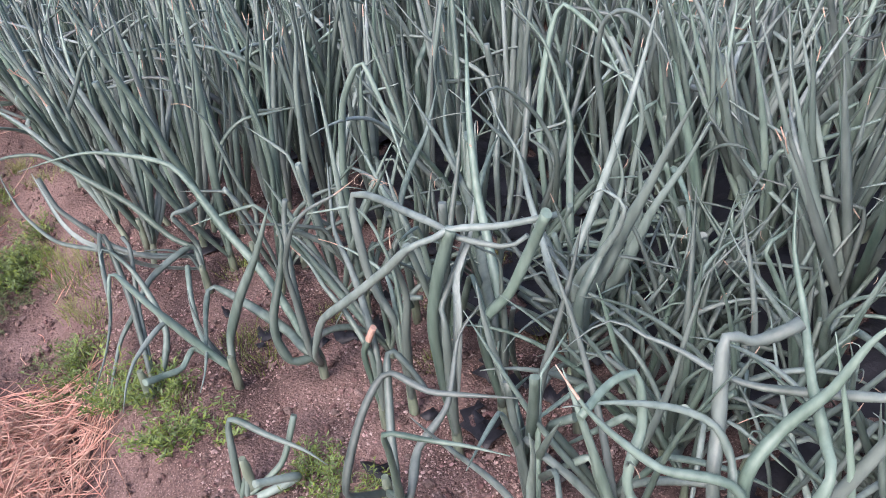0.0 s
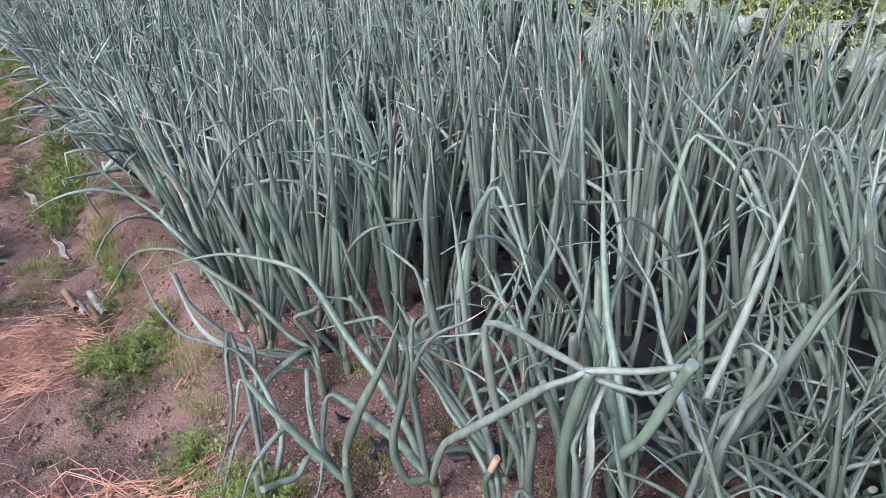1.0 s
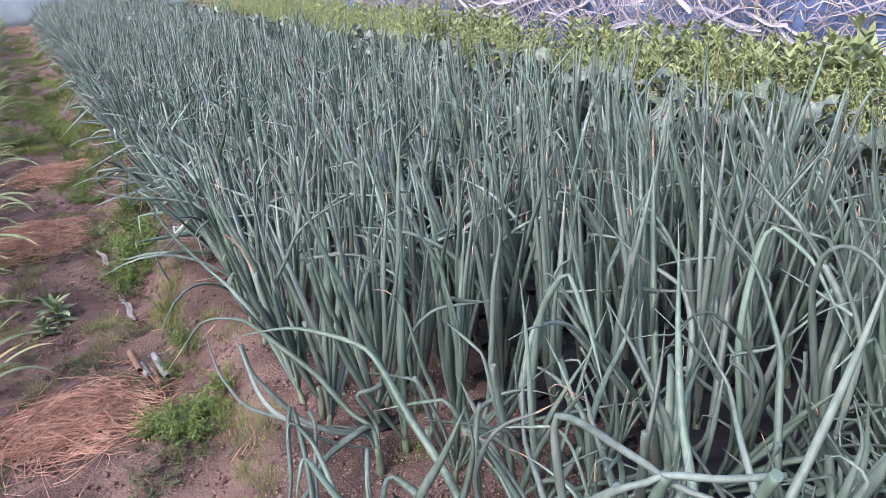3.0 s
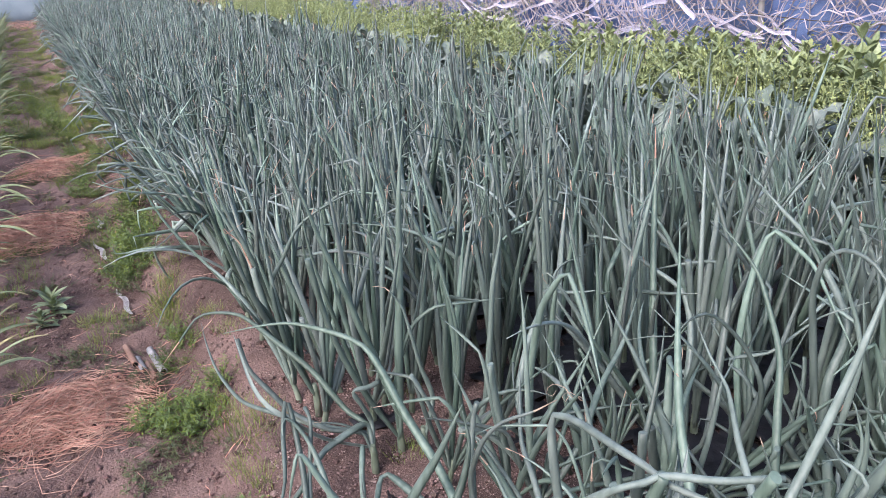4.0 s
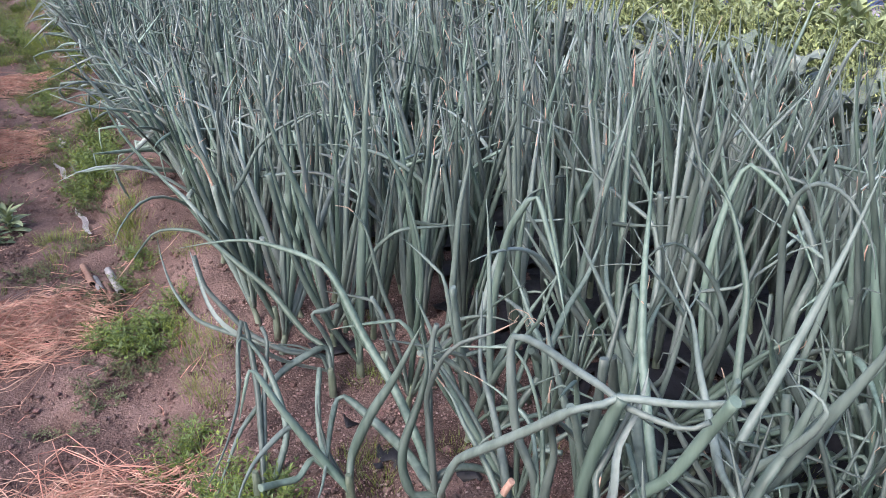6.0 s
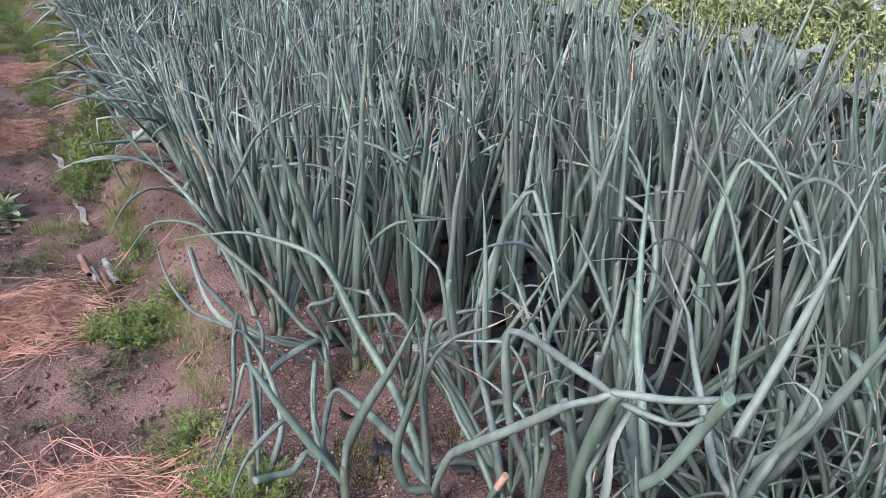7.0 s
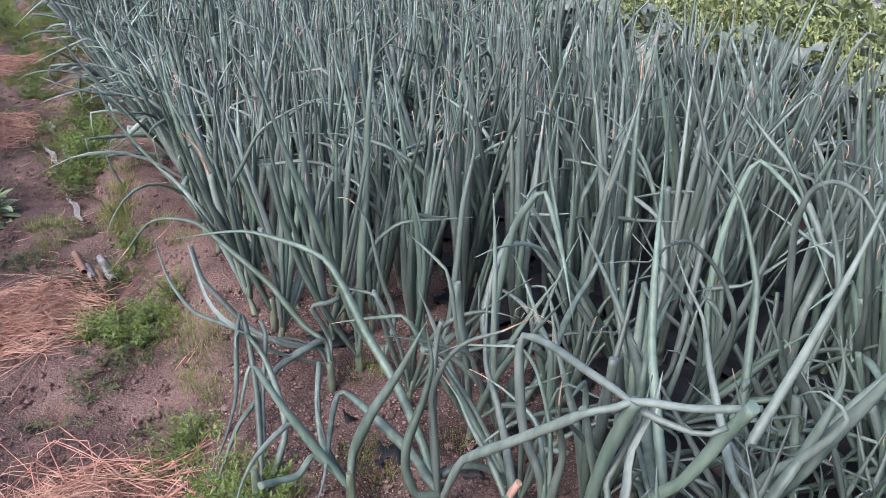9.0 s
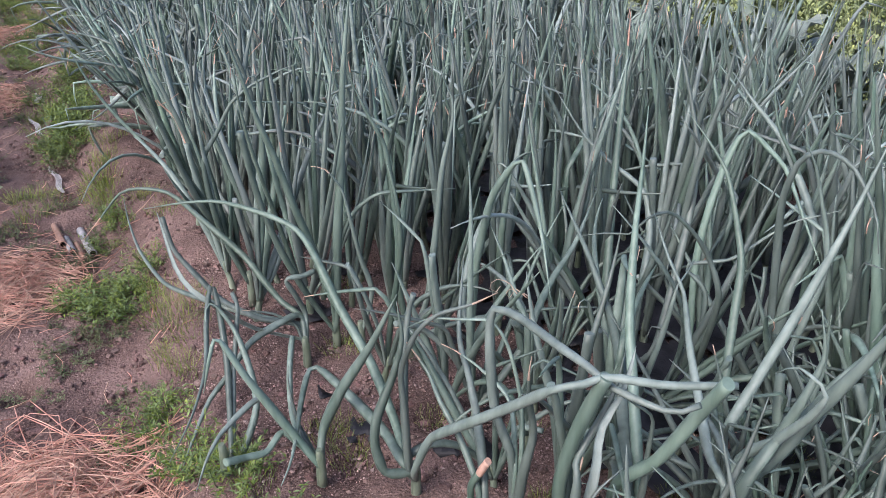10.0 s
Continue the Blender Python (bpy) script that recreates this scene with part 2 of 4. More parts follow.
def blade(line, width, thick=0.0012, fold=0.25, side=None, mat=0, dry_from=2.0, dry_mat=1, wave=0.0, shape="lance"):
    """A flat leaf with a midrib fold, real thickness and an optional wavy margin."""
    p = np.asarray(line, float)
    n = len(p)
    tan = np.gradient(p, axis=0)
    tan /= np.linalg.norm(tan, axis=1)[:, None] + 1e-9
    if side is None:
        side = np.cross(p[-1] - p[0], (0, 0, 1)) + np.array((1e-3, 2e-3, 0))
    u = np.asarray(side, float) - tan * (tan @ np.asarray(side, float))[:, None]
    u /= np.linalg.norm(u, axis=1)[:, None] + 1e-9
    nor = np.cross(u, tan)
    s = np.linspace(0, 1, n)
    if shape == "lance":
        w = width * np.sin(np.pi * np.clip(s * 0.93 + 0.07, 0, 1) ** 0.85) ** 0.8
    elif shape == "round":
        w = width * np.clip(np.sin(np.pi * np.clip((s - 0.22) / 0.78, 0, 1)) ** 0.55, 0.06, 1)
    else:
        w = width * np.minimum(1, 0.7 + s) * (1 - s) ** 0.55
    w = np.maximum(w, width * 0.03)
    ph = rnd(0, 6)
    wv = wave * width * np.sin(s * 17 + ph)
    wv2 = wave * width * np.sin(s * 15 + ph + 2)
    rows = [p + u * w[:, None] + nor * (fold * w + wv)[:, None], p + u * (w * 0.5)[:, None] + nor * (fold * 0.35 * w)[:, None],
            p, p - u * (w * 0.5)[:, None] + nor * (fold * 0.35 * w)[:, None], p - u * w[:, None] + nor * (fold * w + wv2)[:, None]]
    top = np.stack(rows, 1)
    bot = top - nor[:, None] * thick
    v = np.concatenate([top.reshape(-1, 3), bot.reshape(-1, 3)])
    f, ix, o = [], [], n * 5
    for i in range(n - 1):
        m = dry_mat if (i + 0.5) / (n - 1) > dry_from else mat
        for k in range(4):
            a, b, c, d = i * 5 + k, i * 5 + k + 1, (i + 1) * 5 + k + 1, (i + 1) * 5 + k
            f += [(a, b, c, d), (o + d, o + c, o + b, o + a)]
            ix += [m, m]
        for k in (0, 4):
            f.append((i * 5 + k, (i + 1) * 5 + k, o + (i + 1) * 5 + k, o + i * 5 + k))
            ix.append(m)
    return v, f, ix


# ---- ground: path furrow, raised onion bed, cabbage bed, one sheet ----
BED = 0.135


def step(a, b, x):
    t = np.clip((x - a) / (b - a), 0, 1)
    return t * t * (3 - 2 * t)


def skew(y):
    """The beds run a little to the left of y."""
    return -0.035 * np.maximum(0.0, np.asarray(y, float) - 3.0)


def soil_height(x, y, fine=True):
    x, y = np.asarray(x, float), np.asarray(y, float)
    x = x - np.clip(skew(y), -0.9, 0)
    wander = 0.03 * np.sin(y * 1.3) + 0.02 * np.sin(y * 3.1 + 1)
    z = BED * step(0.17, 0.46, x + wander) * (1 - 0.6 * step(2.30, 2.46, x) * (1 - step(2.52, 2.7, x)))
    z = z + 0.09 * step(0.36, 0.62, -x + wander)
    z = z - 0.12 * np.exp(-(((x + 0.025) / 0.036) ** 2 + ((y - 2.655) / 0.034) ** 2)) - 0.03 * np.exp(-(((x + 0.10) / 0.10) ** 2 + ((y - 2.72) / 0.12) ** 2))
    if fine:
        z = z + 0.010 * np.sin(x * 9 + 1.3 * np.sin(y * 5)) * np.sin(y * 7 + x * 3) + 0.006 * np.sin(x * 27 + y * 11) * np.sin(y * 23 - x * 7)
    return z


xs = np.concatenate([[-400, -150, -60, -25, -12, -6, -3, -2, -1.4], np.arange(-1.0, 1.2, 0.018), np.arange(1.2, 5.0, 0.1), [5.5, 6.5, 8, 12, 25, 60, 150, 400]])
ys = np.concatenate([[-400, -120, -30, -8, -3, -1, 0, 0.6], np.arange(1.0, 6.0, 0.018), np.arange(6.0, 12.0, 0.08), np.arange(12, 40, 1.0), [50, 80, 150, 400]])
gx, gy = np.meshgrid(xs, ys)
gz = soil_height(gx, gy)
near = (np.abs(gx) < 1.3) & (gy > 0.9) & (gy < 7)
rough = np.array([noise.fractal(Vector((a * 9, b * 9, 0.3)), 0.9, 2.1, 5) for a, b in zip(gx[near], gy[near])])
fine_rough = np.array([noise.fractal(Vector((a * 34, b * 34, 4.3)), 0.8, 2.1, 3) for a, b in zip(gx[near], gy[near])])
gz[near] += 0.016 * rough + 0.009 * fine_rough
gv = np.stack([gx, gy, gz], -1).reshape(-1, 3)
nx, ny = len(xs), len(ys)
gf = [(j * nx + i, j * nx + i + 1, (j + 1) * nx + i + 1, (j + 1) * nx + i) for j in range(ny - 1) for i in range(nx - 1)]
ground = new("ground", mesh_of("ground", gv, gf, [M_SOIL]))
tagged(ground, "bare pinkish brown garden soil with a furrow path and raised beds", "ground", kind="structure")

# black film laid over the bed, torn open in many places
fx, fy = np.meshgrid(np.arange(0.60, 2.30, 0.022), np.arange(0.6, 4.4, 0.022))
fr, fc = fx.shape
keep = np.array([[noise.fractal(Vector((fx[j, i] * 8.0, fy[j, i] * 8.0, 2.0)), 1.0, 2.0, 4) for i in range(fc)] for j in range(fr)])
fz = soil_height(fx, fy, False) + 0.020 + 0.012 * keep + 0.011 * np.sin(fx * 41 + np.sin(fy * 13)) * np.sin(fy * 29 + fx * 9)
jig = rng.uniform(-0.008, 0.008, (2,) + fx.shape)
fv = np.stack([fx + jig[0], fy + jig[1], fz], -1).reshape(-1, 3)
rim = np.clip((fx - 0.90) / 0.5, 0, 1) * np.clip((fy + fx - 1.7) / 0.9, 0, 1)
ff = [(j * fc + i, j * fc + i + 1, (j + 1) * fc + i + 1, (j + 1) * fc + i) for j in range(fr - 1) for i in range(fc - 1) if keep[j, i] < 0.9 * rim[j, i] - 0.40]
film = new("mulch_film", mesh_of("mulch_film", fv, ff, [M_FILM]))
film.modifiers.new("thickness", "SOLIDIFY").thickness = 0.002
tagged(film, "crinkled black plastic mulch film torn open over the bed", "mulch film", kind="structure")


def crumbs(count, x0, x1, y0, y1, small, big):
    ico = bmesh.new()
    bmesh.ops.create_icosphere(ico, subdivisions=1, radius=1)
    bv = np.array([q.co[:] for q in ico.verts])
    bf = [tuple(q.index for q in k.verts) for k in ico.faces]
    ico.free()
    out = []
    for _ in range(count):
        x, y = rnd(x0, x1), y0 + (y1 - y0) * rnd(0, 1) ** 1.5
        r = small + (big - small) * rnd(0, 1) ** 5
        v = bv * (1 + rng.uniform(-0.3, 0.3, (len(bv), 1))) * np.array([r * rnd(0.7, 1.4), r * rnd(0.7, 1.4), r * rnd(0.5, 0.9)])
        out.append((v + (x, y, float(soil_height(x, y)) + r * 0.25), bf, [0] * len(bf)))
    return join(out)


v, f, ix = crumbs(30000, -0.55, 0.95, 1.2, 6.5, 0.0012, 0.010)
tagged(new("soil_crumbs", mesh_of("soil_crumbs", v, f, [M_CLOD], smooth=False)), "loose crumbs and small stones strewn over the soil", "soil", kind="stuff")
v, f, ix = crumbs(15000, 0.34, 1.05, 1.15, 2.9, 0.0012, 0.0042)
tagged(new("pale_grit", mesh_of("pale_grit", v, f, [M_GRIT], smooth=False)), "pale pinkish sandy grit strewn over the bed's edge", "grit", kind="stuff")


# ---- spring onions ----
ONION_MATS = [M_ONION, M_DRY]
SHADED_MATS = [M_ONION_SHADED, M_DRY]


def onion_leaves(style, lo=False):
    """The leaves of one plant, as pieces round its own base; style: upright, flop, edge or droop."""
    count = int(rng.integers(5, 8))
    plane = rnd(0, 360)
    out = []
    h = rnd(0.045, 0.075)
    low = 2 if style == "droop" else 0
    for i in range(count + low):
        az = plane + (180 if i % 2 else 0) + rnd(-35, 35)
        inner = min(1.0, i / (count - 1))
        if i >= count:                       # old outer leaves that have sunk
            lean, bow, length = rnd(40, 66), rnd(20, 95), rnd(0.34, 0.56)
            az = rnd(130, 235)
        elif style == "upright":
            lean, bow, length = 11 - 8 * inner + rnd(-3, 5), rnd(-7, 15), rnd(0.44, 0.68)
        elif style in ("edge", "droop"):
            lean, bow, length = 20 - 13 * inner + rnd(-6, 8), rnd(-24, 12), rnd(0.42, 0.66)
        else:
            lean, bow, length = 24 - 16 * inner + rnd(-10, 18), rnd(-8, 28), rnd(0.38, 0.62)
        kinks = ()
        odds = {"upright": 0.12, "edge": 0.08, "droop": 0.30, "flop": 0.30}[style] * (2.8 if lo else 1)
        curl = False
        if rnd(0, 1) < odds:
            kinks = ((rnd(0.45, 0.9), rnd(45, 125) * (1 if rnd(0, 1) < 0.85 else -1)),)
        elif rnd(0, 1) < odds * 0.8:
            bow += rnd(40, 110)
        elif rnd(0, 1) < 0.15:               # a withered, hooked tip
            kinks, curl = tuple((q, rnd(45, 75)) for q in (0.90, 0.93, 0.96)), True
        blunt = rnd(0.45, 0.75) if rnd(0, 1) < {"upright": 0.05, "edge": 0.06, "droop": 0.10, "flop": 0.20}[style] and not curl else 0.0
        if blunt:
            length *= rnd(0.5, 0.85)
        r = rnd(0.0080, 0.0130) * (1 if i else 0.8) * (1.12 if lo else 1)
        n, sides = (11, 5) if lo else (36 if curl else 20, 8)
        wob = rnd(0.01, 0.06) if style != "upright" else rnd(0.004, 0.042)
        line = stalk((0.004 * math.cos(radians(az)), 0.004 * math.sin(radians(az)), h - 0.025), az, lean, length, bow, kinks, n, wob * (1.5 if lo else 1), rnd(1.0, 2.2))
        dry = 0.93 if curl else 0.95 if rnd(0, 1) < 0.13 and not blunt else 2.0
        out.append(tube(line, leaf_radius(n, r, blunt, kinks), sides, rnd(0.62, 0.92), (math.sin(radians(az)), -math.cos(radians(az)), 0.1), True, 0, dry, 1))
    n = 4 if lo else 7
    line = np.array([(0.002 * math.sin(k), 0.0, -0.03 + (h + 0.04) * k / (n - 1)) for k in range(n)])
    stem = tube(line, np.linspace(0.0105, 0.0062, n), 6 if lo else 10, 1.0)
    return stem, out


def onion_thing(style):
    root = new("spring_onion")
    stem, leaves = onion_leaves(style)
    v, f, ix = stem
    part("stem", mesh_of("stem", v, f, [M_STEM]), root, "pale green-white stem base")
    for v, f, ix in leaves:
        part("leaf", mesh_of("leaf", v, f, SHADED_MATS if style == "flop" else ONION_MATS, ix), root)
    label = {"upright": "upright blue-green spring onion with hollow waxy leaves in the bed",
             "edge": "blue-green spring onion leaning out over the path",
             "droop": "blue-green spring onion drooping curled leaves over the path",
             "flop": "blue-green spring onion with kinked and flopped hollow leaves"}[style]
    return tagged(root, label, "spring onion", "spring onions in the bed")


BED_END = 2.36


def bed_places(y0, y1, pitch_x, pitch_y):
    out = []
    for j, y in enumerate(np.arange(y0, y1, pitch_y)):
        for i, x in enumerate(np.arange(0.58, BED_END + (0.16 if y < 3.0 else 0.0), pitch_x)):
            out.append((x + (pitch_x * 0.5 if j % 2 else 0) + rnd(-0.035, 0.035) + float(skew(y)), y + rnd(-0.035, 0.035)))
    return out


def plant_style(x, y):
    if y < 2.15 + 0.25 * math.sin(x * 3) and 0.5 < x < 1.5:
        return "flop"
    if x - float(skew(y)) > 0.78:
        return "upright"
    return "droop" if y > 3.9 and noise.noise(Vector((x * 9, y * 9, 1.0))) > 0.0 else "edge"


def plant_tilt(x, y, style):
    """How a plant leans as a whole, in degrees towards +x and +y."""
    if style == "flop":
        right = min(1.0, max(0.0, (x - 0.7) / 0.6))
        return rnd(-12, 10) + 26 * right, rnd(-14, 10) - 6 * right
    if style in ("edge", "droop"):
        out = 1 - float(step(0.58, 0.80, x - skew(y)))
        return rnd(-13, 3) - (8 + 6 * float(step(3.5, 4.0, y))) * out * float(step(1.9, 2.6, y)), rnd(-6, 6)
    drift = noise.noise(Vector((x * 1.6, y * 1.6, 5.0))), noise.noise(Vector((x * 1.6, y * 1.6, 9.0)))
    return 9 * drift[0] + rnd(-5.5, 5) + 9 * float(step(1.4, 2.1, x - skew(y))) + 13 * float(step(1.2, 1.7, x) * (1 - step(2.1, 3.0, y))), 9 * drift[1] + rnd(-6, 6)


def plant_pose(x, y, style):
    tx, ty = plant_tilt(x, y, style)
    k = rnd(0.90, 1.10) * ((0.74 if y < 1.5 else 0.86) if style == "flop" else 1.0 + 0.08 * float(step(1.7, 2.2, x - skew(y))))
    return pose(x, y, float(soil_height(x, y, False)) + 0.012, -ty, tx, rnd(-30, 30) if style == "droop" else rnd(0, 360)) @ Matrix.Scale(k, 4)


makers = {s: [] for s in ("upright", "flop", "edge", "droop")}
HEROES = []


def hero_onion(x, y, leaves):
    """A plant near the bed's end whose leaves are bent one by one: half-width, bluntness, where it dries, and the bends."""
    root = new("spring_onion")
    z = float(soil_height(x, y, False)) + 0.012
    root.location = (x, y, z)
    HEROES.append((x, y))
    top = np.array((0, 0, 0.035))
    v, f, ix = tube([(0, 0, -0.03), (0.001, 0, 0.02), (0.002, 0.001, 0.05), (0, 0, 0.075)], [0.0105, 0.0102, 0.0092, 0.0062], 10)
    part("stem", mesh_of("stem", v, f, [M_STEM]), root, "pale green-white stem base")
    for r, blunt, dry, bends in leaves:
        pts = [top] + [np.array(b) - (x, y, z) for b in bends]
        if np.linalg.norm(pts[1] - top) < 0.05:
            pts = [top] + pts[2:]
        line = spline(pts, 34, 0.25)
        d = np.diff(line, axis=0)
        d /= np.linalg.norm(d, axis=1)[:, None]
        turn = np.concatenate([[0], np.degrees(np.arccos(np.clip((d[1:] * d[:-1]).sum(1), -1, 1))), [0]])
        rad = leaf_radius(34, r * (1.32 - 0.35 * blunt), blunt, (), 0.52) * 0.96 * (1 - np.clip(turn / 120, 0, 0.3))
        v, f, ix = tube(line, rad, 10, rnd(0.75, 0.95), None, True, 0, dry, 1)
        part("leaf", mesh_of("leaf", v, f, SHADED_MATS, ix), root)
    return tagged(root, "blue-green spring onion with kinked and arching hollow leaves", "spring onion", "spring onions in the bed")


hero_onion(0.52, 1.85, [
    (0.0090, 0.0, 2.00, [(0.52, 1.87, 0.18), (0.47, 1.90, 0.27), (0.42, 1.92, 0.37), (0.38, 1.94, 0.46), (0.36, 1.93, 0.43), (0.34, 1.93, 0.36)]),
    (0.0085, 0.6, 2.00, [(0.52, 1.89, 0.17), (0.51, 1.99, 0.20), (0.53, 2.07, 0.25), (0.56, 2.14, 0.29)]),
    (0.0100, 0.0, 2.00, [(0.53, 1.89, 0.17), (0.54, 1.88, 0.24), (0.58, 1.87, 0.33), (0.63, 1.84, 0.43), (0.67, 1.80, 0.55)]),
    (0.0040, 0.0, 2.00, [(0.52, 1.88, 0.17), (0.51, 1.94, 0.21), (0.51, 2.00, 0.27), (0.52, 2.03, 0.30)]),
    (0.0080, 0.6, 2.00, [(0.52, 1.87, 0.17), (0.50, 1.90, 0.20), (0.47, 1.92, 0.23), (0.43, 1.89, 0.22), (0.39, 1.88, 0.23), (0.35, 1.86, 0.25)]),
    (0.0065, 0.0, 2.00, [(0.51, 1.88, 0.16), (0.47, 1.93, 0.25), (0.44, 1.95, 0.30), (0.36, 1.91, 0.28), (0.32, 1.87, 0.26), (0.29, 1.83, 0.23)]),
])
hero_onion(0.67, 1.74, [
    (0.0095, 0.0, 2.00, [(0.64, 1.71, 0.24), (0.64, 1.80, 0.25), (0.61, 1.92, 0.27), (0.57, 2.02, 0.29), (0.53, 1.97, 0.27), (0.49, 1.89, 0.24), (0.46, 1.83, 0.23), (0.43, 1.79, 0.22)]),
    (0.0090, 0.3, 2.00, [(0.65, 1.72, 0.24), (0.66, 1.76, 0.33), (0.68, 1.80, 0.43), (0.70, 1.82, 0.50), (0.71, 1.82, 0.53)]),
    (0.0095, 0.0, 2.00, [(0.64, 1.70, 0.24), (0.60, 1.71, 0.25), (0.59, 1.73, 0.30), (0.60, 1.74, 0.35), (0.64, 1.75, 0.43), (0.66, 1.76, 0.49), (0.66, 1.78, 0.55)]),
    (0.0095, 0.0, 2.00, [(0.65, 1.73, 0.23), (0.66, 1.81, 0.27), (0.66, 1.93, 0.33), (0.64, 2.04, 0.40), (0.61, 2.20, 0.51), (0.49, 2.32, 0.55), (0.41, 2.36, 0.55), (0.33, 2.39, 0.54)]),
    (0.0065, 0.0, 0.90, [(0.64, 1.70, 0.25), (0.64, 1.71, 0.37), (0.64, 1.72, 0.45), (0.66, 1.70, 0.53), (0.69, 1.68, 0.57), (0.73, 1.64, 0.60), (0.76, 1.61, 0.63)]),
    (0.0080, 0.3, 2.00, [(0.63, 1.65, 0.29), (0.64, 1.63, 0.35), (0.65, 1.62, 0.38), (0.69, 1.55, 0.45), (0.72, 1.47, 0.53), (0.73, 1.40, 0.60), (0.77, 1.38, 0.61), (0.79, 1.37, 0.62), (0.85, 1.32, 0.62), (0.92, 1.27, 0.63)]),
])
collapsed = hero_onion(0.61, 2.23, [
    (0.0080, 0.0, 0.90, [(0.63, 2.29, 0.23), (0.59, 2.36, 0.26), (0.54, 2.46, 0.34), (0.47, 2.56, 0.41), (0.41, 2.62, 0.47), (0.35, 2.66, 0.48), (0.30, 2.68, 0.47), (0.24, 2.68, 0.41), (0.19, 2.68, 0.36)]),
    (0.0090, 0.0, 2.00, [(0.62, 2.28, 0.25), (0.57, 2.26, 0.26), (0.49, 2.24, 0.24), (0.42, 2.19, 0.20), (0.37, 2.16, 0.17), (0.32, 2.10, 0.13), (0.28, 2.04, 0.10)]),
    (0.0080, 0.7, 2.00, [(0.62, 2.27, 0.23), (0.53, 2.31, 0.25), (0.46, 2.36, 0.29), (0.42, 2.40, 0.34), (0.38, 2.45, 0.40), (0.37, 2.49, 0.47)]),
    (0.0075, 0.0, 2.00, [(0.61, 2.27, 0.23), (0.53, 2.32, 0.25), (0.44, 2.38, 0.28), (0.35, 2.44, 0.32), (0.31, 2.49, 0.39), (0.30, 2.54, 0.45), (0.30, 2.57, 0.50)]),
    (0.0070, 0.6, 2.00, [(0.63, 2.28, 0.25), (0.61, 2.27, 0.31), (0.59, 2.27, 0.36), (0.63, 2.27, 0.36), (0.66, 2.28, 0.36)]),
    (0.0040, 0.0, 0.90, [(0.62, 2.23, 0.21), (0.60, 2.26, 0.24), (0.56, 2.28, 0.27), (0.53, 2.29, 0.28), (0.49, 2.30, 0.29)]),
])
for line in ([(0.62, 2.25, 0.20), (0.50, 2.25, 0.27), (0.42, 2.25, 0.354), (0.382, 2.28, 0.387), (0.365, 2.33, 0.42), (0.36, 2.38, 0.465), (0.355, 2.42, 0.515)],):
    v, f, ix = blade(spline([np.array(q) - collapsed.location[:] for q in line], 16), 0.0095, 0.002, 0.25, (0.8, -0.5, 0.2), shape="strap")
    part("collapsed_leaf", mesh_of("collapsed_leaf", v, f, [M_PALE], ix), collapsed, "pale flattened leaf")
hero_onion(0.36, 1.97, [
    (0.0075, 0.0, 2.00, [(0.37, 1.97, 0.11), (0.40, 2.08, 0.19), (0.42, 2.16, 0.26), (0.43, 2.23, 0.33), (0.43, 2.28, 0.39), (0.40, 2.22, 0.34), (0.37, 2.12, 0.28), (0.32, 2.03, 0.24), (0.26, 1.94, 0.22)]),
    (0.0060, 0.6, 2.00, [(0.37, 1.97, 0.11), (0.41, 2.09, 0.19), (0.43, 2.15, 0.24), (0.47, 2.24, 0.33), (0.47, 2.28, 0.35)]),
    (0.0080, 0.0, 2.00, [(0.37, 1.97, 0.11), (0.45, 2.06, 0.19), (0.46, 2.13, 0.25), (0.45, 2.20, 0.31), (0.42, 2.24, 0.36), (0.40, 2.22, 0.35), (0.39, 2.17, 0.29)]),
])
hero_onion(0.75, 1.52, [
    (0.0080, 0.2, 2.00, [(0.75, 1.53, 0.36), (0.74, 1.57, 0.43), (0.74, 1.59, 0.50), (0.75, 1.61, 0.60), (0.77, 1.56, 0.61), (0.78, 1.48, 0.61), (0.79, 1.41, 0.61), (0.80, 1.37, 0.60), (0.82, 1.32, 0.60), (0.84, 1.29, 0.60), (0.86, 1.27, 0.62)]),
    (0.0050, 0.0, 2.00, [(0.76, 1.52, 0.35), (0.78, 1.56, 0.45), (0.77, 1.59, 0.54), (0.75, 1.61, 0.58), (0.72, 1.65, 0.57), (0.68, 1.69, 0.56), (0.65, 1.71, 0.54)]),
    (0.0050, 0.0, 0.90, [(0.75, 1.52, 0.35), (0.79, 1.61, 0.41), (0.77, 1.68, 0.44), (0.75, 1.73, 0.45), (0.73, 1.75, 0.46)]),
    (0.0085, 0.0, 0.90, [(0.75, 1.50, 0.35), (0.76, 1.49, 0.44), (0.75, 1.49, 0.51), (0.74, 1.48, 0.57), (0.75, 1.49, 0.59)]),
])
withered = hero_onion(0.76, 1.39, [
    (0.0110, 0.7, 2.00, [(0.75, 1.40, 0.41), (0.76, 1.39, 0.51), (0.78, 1.38, 0.58), (0.79, 1.37, 0.62)]),
    (0.0070, 0.6, 2.00, [(0.78, 1.42, 0.40), (0.76, 1.42, 0.50), (0.74, 1.41, 0.57), (0.73, 1.41, 0.60)]),
    (0.0090, 0.0, 2.00, [(0.75, 1.36, 0.45), (0.76, 1.38, 0.48), (0.79, 1.39, 0.51), (0.83, 1.40, 0.56), (0.86, 1.42, 0.61)]),
])
v, f, ix = blade(spline([np.array(q) - withered.location[:] for q in ((0.76, 1.37, 0.30), (0.77, 1.35, 0.47), (0.79, 1.37, 0.53), (0.83, 1.38, 0.58), (0.86, 1.40, 0.63))], 16), 0.0100, 0.002, 0.3, (0.8, -0.5, 0.2), shape="strap")
